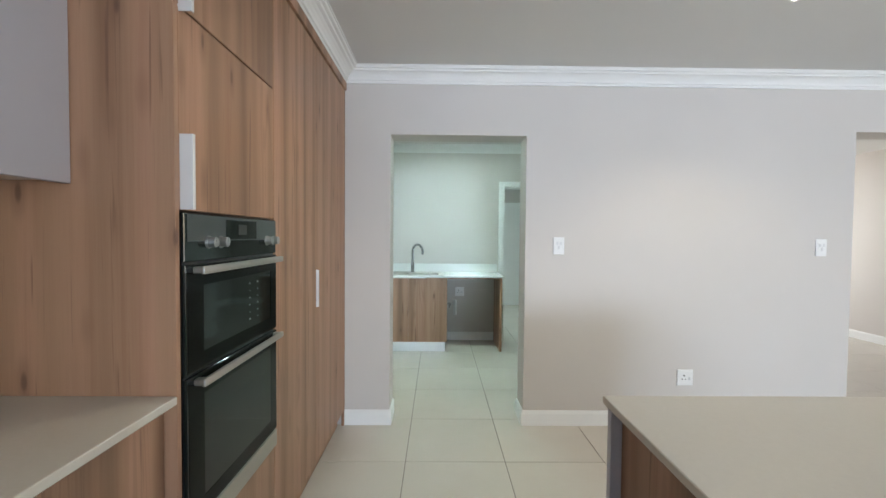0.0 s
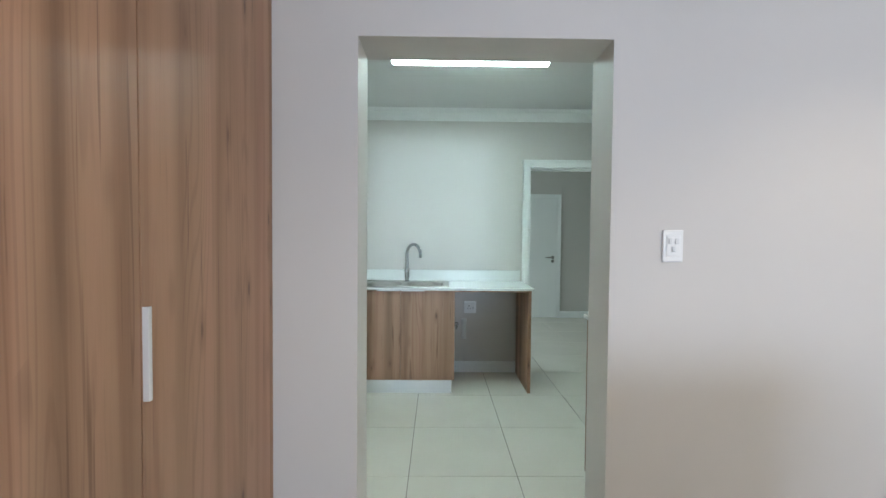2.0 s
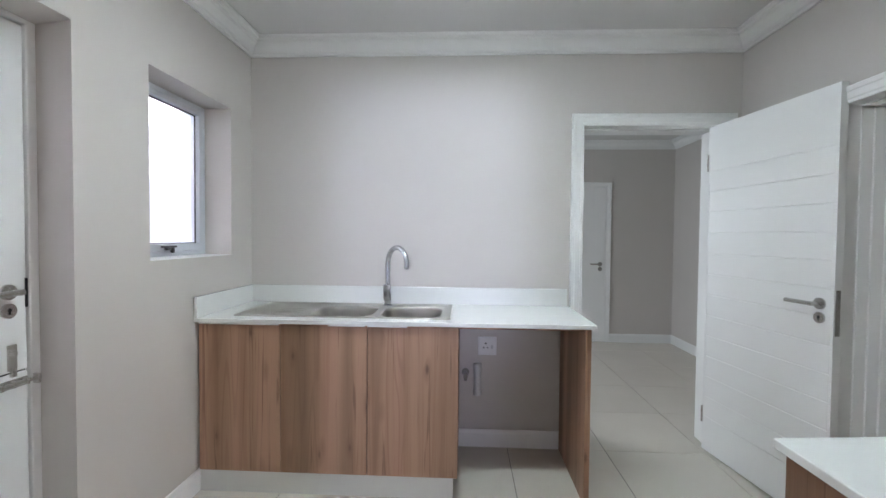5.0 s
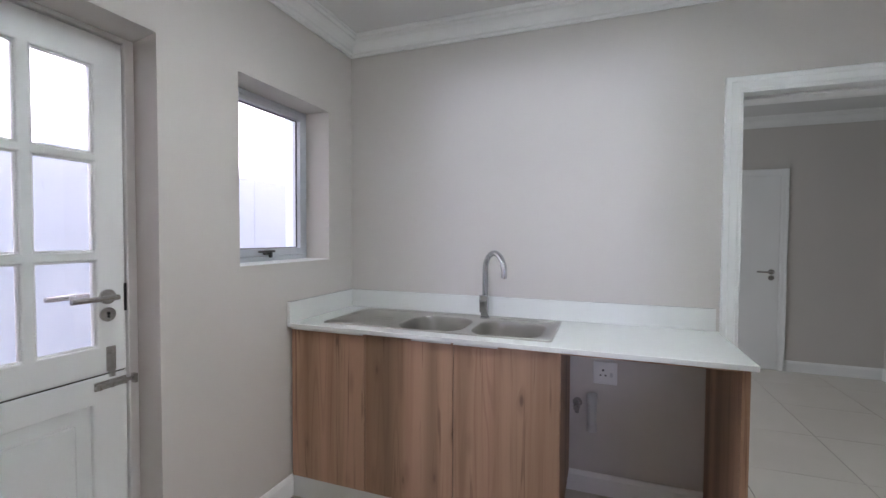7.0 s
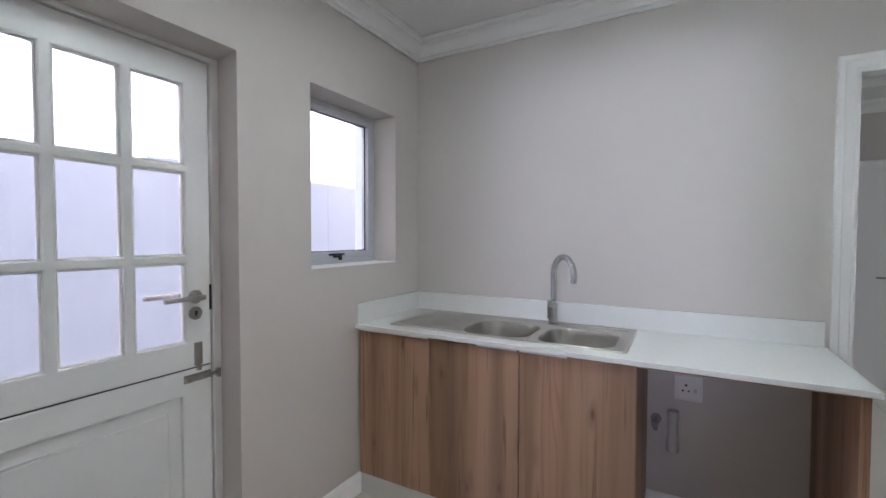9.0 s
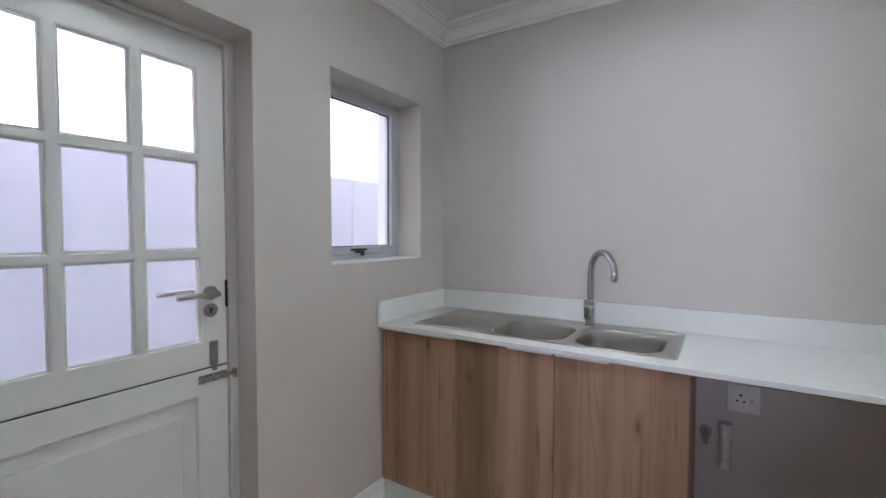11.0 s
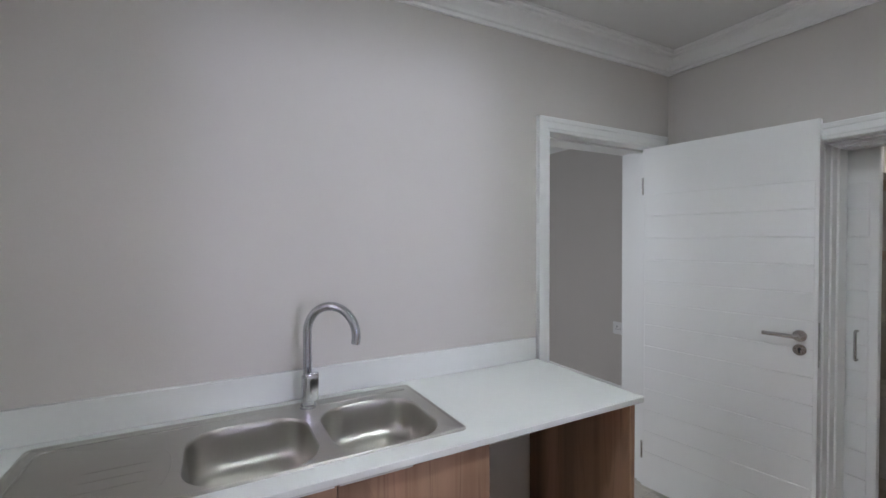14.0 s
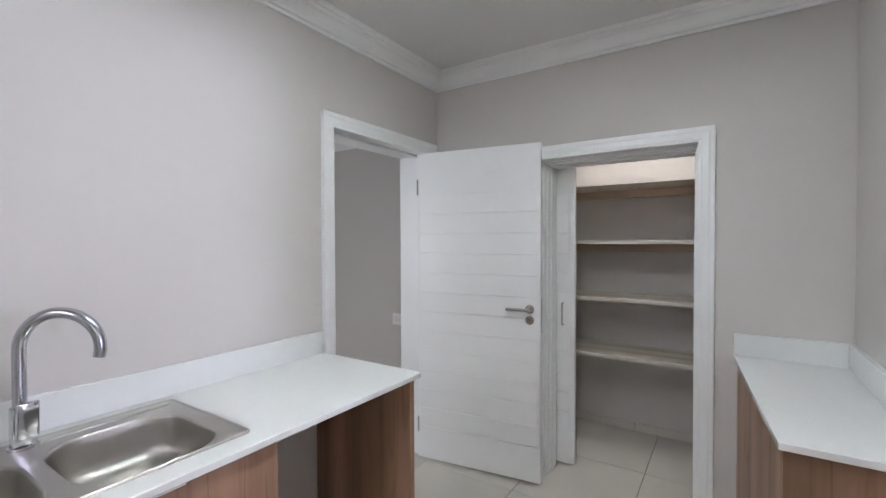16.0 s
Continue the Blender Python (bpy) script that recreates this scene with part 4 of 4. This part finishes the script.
for y in (1.920, 1.988, 2.335, 2.396):
    k = rod(bmesh.new(), (TF + 0.009, y, 1.335), (TF + 0.014, y, 1.335), 0.019, 0.018, sides=24)
    rod(k, (TF + 0.014, y, 1.335), (TF + 0.032, y, 1.335), 0.0155, 0.0145, sides=24)
    box(k, TF + 0.0315, TF + 0.034, y - 0.002, y + 0.002, 1.335, 1.348)
    part("knob", k, KNOB, panel, smooth=True)


def oven_door(z0, z1, bar):
    d = part("oven_door", solid(TF + 0.001, TF + 0.011, O0, O1, z0, z1, bevel=0.002), OVENGLASS, oven)
    part("window_surround", pierced("x", TF + 0.0112, TF + 0.0118, O0 + 0.010, O1 - 0.010, z0 + 0.010, z1 - 0.010, [(O0 + 0.085, O1 - 0.06, z0 + 0.05, z1 - 0.06)]), SURROUND, d)
    h = bmesh.new()
    box(h, TF + 0.033, TF + 0.045, O0 + 0.03, O1 - 0.012, bar - 0.011, bar + 0.011, bevel=0.004, segments=2)
    for y in (O0 + 0.045, O1 - 0.027):
        box(h, TF + 0.010, TF + 0.036, y - 0.013, y + 0.013, bar - 0.009, bar + 0.009, bevel=0.003)
    part("handle", h, STEEL, d, "brushed steel bar handle", smooth=True)
    return d


top_door = oven_door(0.985, 1.278, 1.262)
# two columns of small grey marks on the upper glass
for y in (2.183, 2.247):
    for i in range(6):
        wide = 0.0025 + 0.002 * ((i * 7 + int(y * 1000)) % 3)
        part("printed_mark", solid(TF + 0.0112, TF + 0.0116, y - wide, y + wide, 1.064 + 0.0245 * i, 1.069 + 0.0245 * i), MARKGREY, top_door)
oven_door(0.578, 0.978, 0.962)
part("bottom_trim", solid(TF + 0.001, TF + 0.012, O0, O1, 0.508, 0.573, bevel=0.002), STEEL, oven)

cup = thing("wall_cupboard", (-0.87, 1.0, 1.488), "satin pale grey wall cupboard above the worktop", "cupboard")
part("body", solid(-1.045, -0.722, 0.2, 1.776, 1.488, 2.398), PALEWOOD, cup)
for a, b in ((0.2, 0.987), (0.989, 1.776)):
    part("cupboard_door", solid(-0.72, -0.702, a, b, 1.480, 2.396, bevel=0.0015), GLOSS, cup)
base = thing("base_cabinet", (-0.75, 0.9, 0), "wood-grain laminate kitchen base cabinet with drawers", "cabinet", "kitchen base cabinets")
part("body", solid(-1.045, -0.50, -0.4, 1.775, 0.1, 0.915), CARCASS, base)
for a, b in ((-0.4, 0.32), (0.322, 1.046), (1.048, 1.775)):
    part("drawer_front", solid(-0.498, -0.480, a, b, 0.505, 0.908, bevel=0.0012), WOOD, base)
    part("drawer_front", solid(-0.498, -0.480, a, b, 0.11, 0.502, bevel=0.0012), WOOD, base)
part("kickboard", solid(-0.56, -0.54, -0.4, 1.775, 0.0, 0.1), ALU, base)
wt = thing("worktop", (-0.75, 0.9, 0.948), "beige quartz kitchen worktop", "worktop")
part("slab", solid(-1.048, -0.447, -0.41, 1.7775, 0.927, 0.948, bevel=0.002), STONE, wt)
# dark board whose colour stands in for the shadow gap under the slab
part("underlay", solid(-1.045, -0.475, -0.405, 1.776, 0.9155, 0.9265), CARCASS, wt)

isl = thing("kitchen_island", (1.1, 0.6, 0), "wood-grain kitchen island with a pale end panel", "kitchen island")
part("end_panel", solid(0.640, 1.54, 1.745, 1.765, 0.0, 0.930, bevel=0.0015), GLOSS, isl)
part("side_panel", solid(0.668, 0.686, -0.9, 1.744, 0.0, 0.928, bevel=0.001), WOOD, isl)
part("body", solid(0.688, 1.53, -0.9, 1.743, 0.1, 0.928), CARCASS, isl)
wt = thing("worktop", (1.1, 0.6, 0.956), "beige quartz island worktop", "worktop")
part("slab", solid(0.630, 1.56, -0.93, 1.775, 0.936, 0.956, bevel=0.002), STONE, wt)
# the island's shadow gap, likewise filled with a dark board
part("underlay", solid(0.637, 1.555, -0.925, 1.768, 0.9305, 0.9355), CARCASS, wt)


# ---- floor tiles ----
PX, PY, X0, Y0 = 0.6, 0.6075, 0.023, 3.252
floor = bpy.data.objects["floor"]
tile_mesh = bpy.data.meshes.new("tile")
bm = bmesh.new()
box(bm, -PX / 2 + 0.002, PX / 2 - 0.002, -PY / 2 + 0.002, PY / 2 - 0.002, -0.009, 0.0)
bmesh.ops.bevel(bm, geom=[e for e in bm.edges if all(v.co.z > -0.001 for v in e.verts)], offset=0.0012, segments=1, affect="EDGES")
bm.to_mesh(tile_mesh)
bm.free()
tile_mesh.materials.append(TILE)
rest = bmesh.new()
for i in range(-3, 11):
    for k in range(-16, 11):
        x, y = X0 + (i + 0.5) * PX, Y0 + (k + 0.5) * PY
        if not (-1.3 < x < 6.1 and -6.2 < y < 9.3):
            continue
        if y > 0.6 and not (x < -0.75 and y < 3.7):
            ob = new("tile", tile_mesh)
            ob.location = (x, y, random.uniform(-0.0004, 0.0004))
            ob.parent = floor
        else:
            box(rest, x - PX / 2 + 0.002, x + PX / 2 - 0.002, y - PY / 2 + 0.002, y + PY / 2 - 0.002, -0.009, 0.0)
tagged(part("tile_field", rest, TILE, floor), kind="stuff")
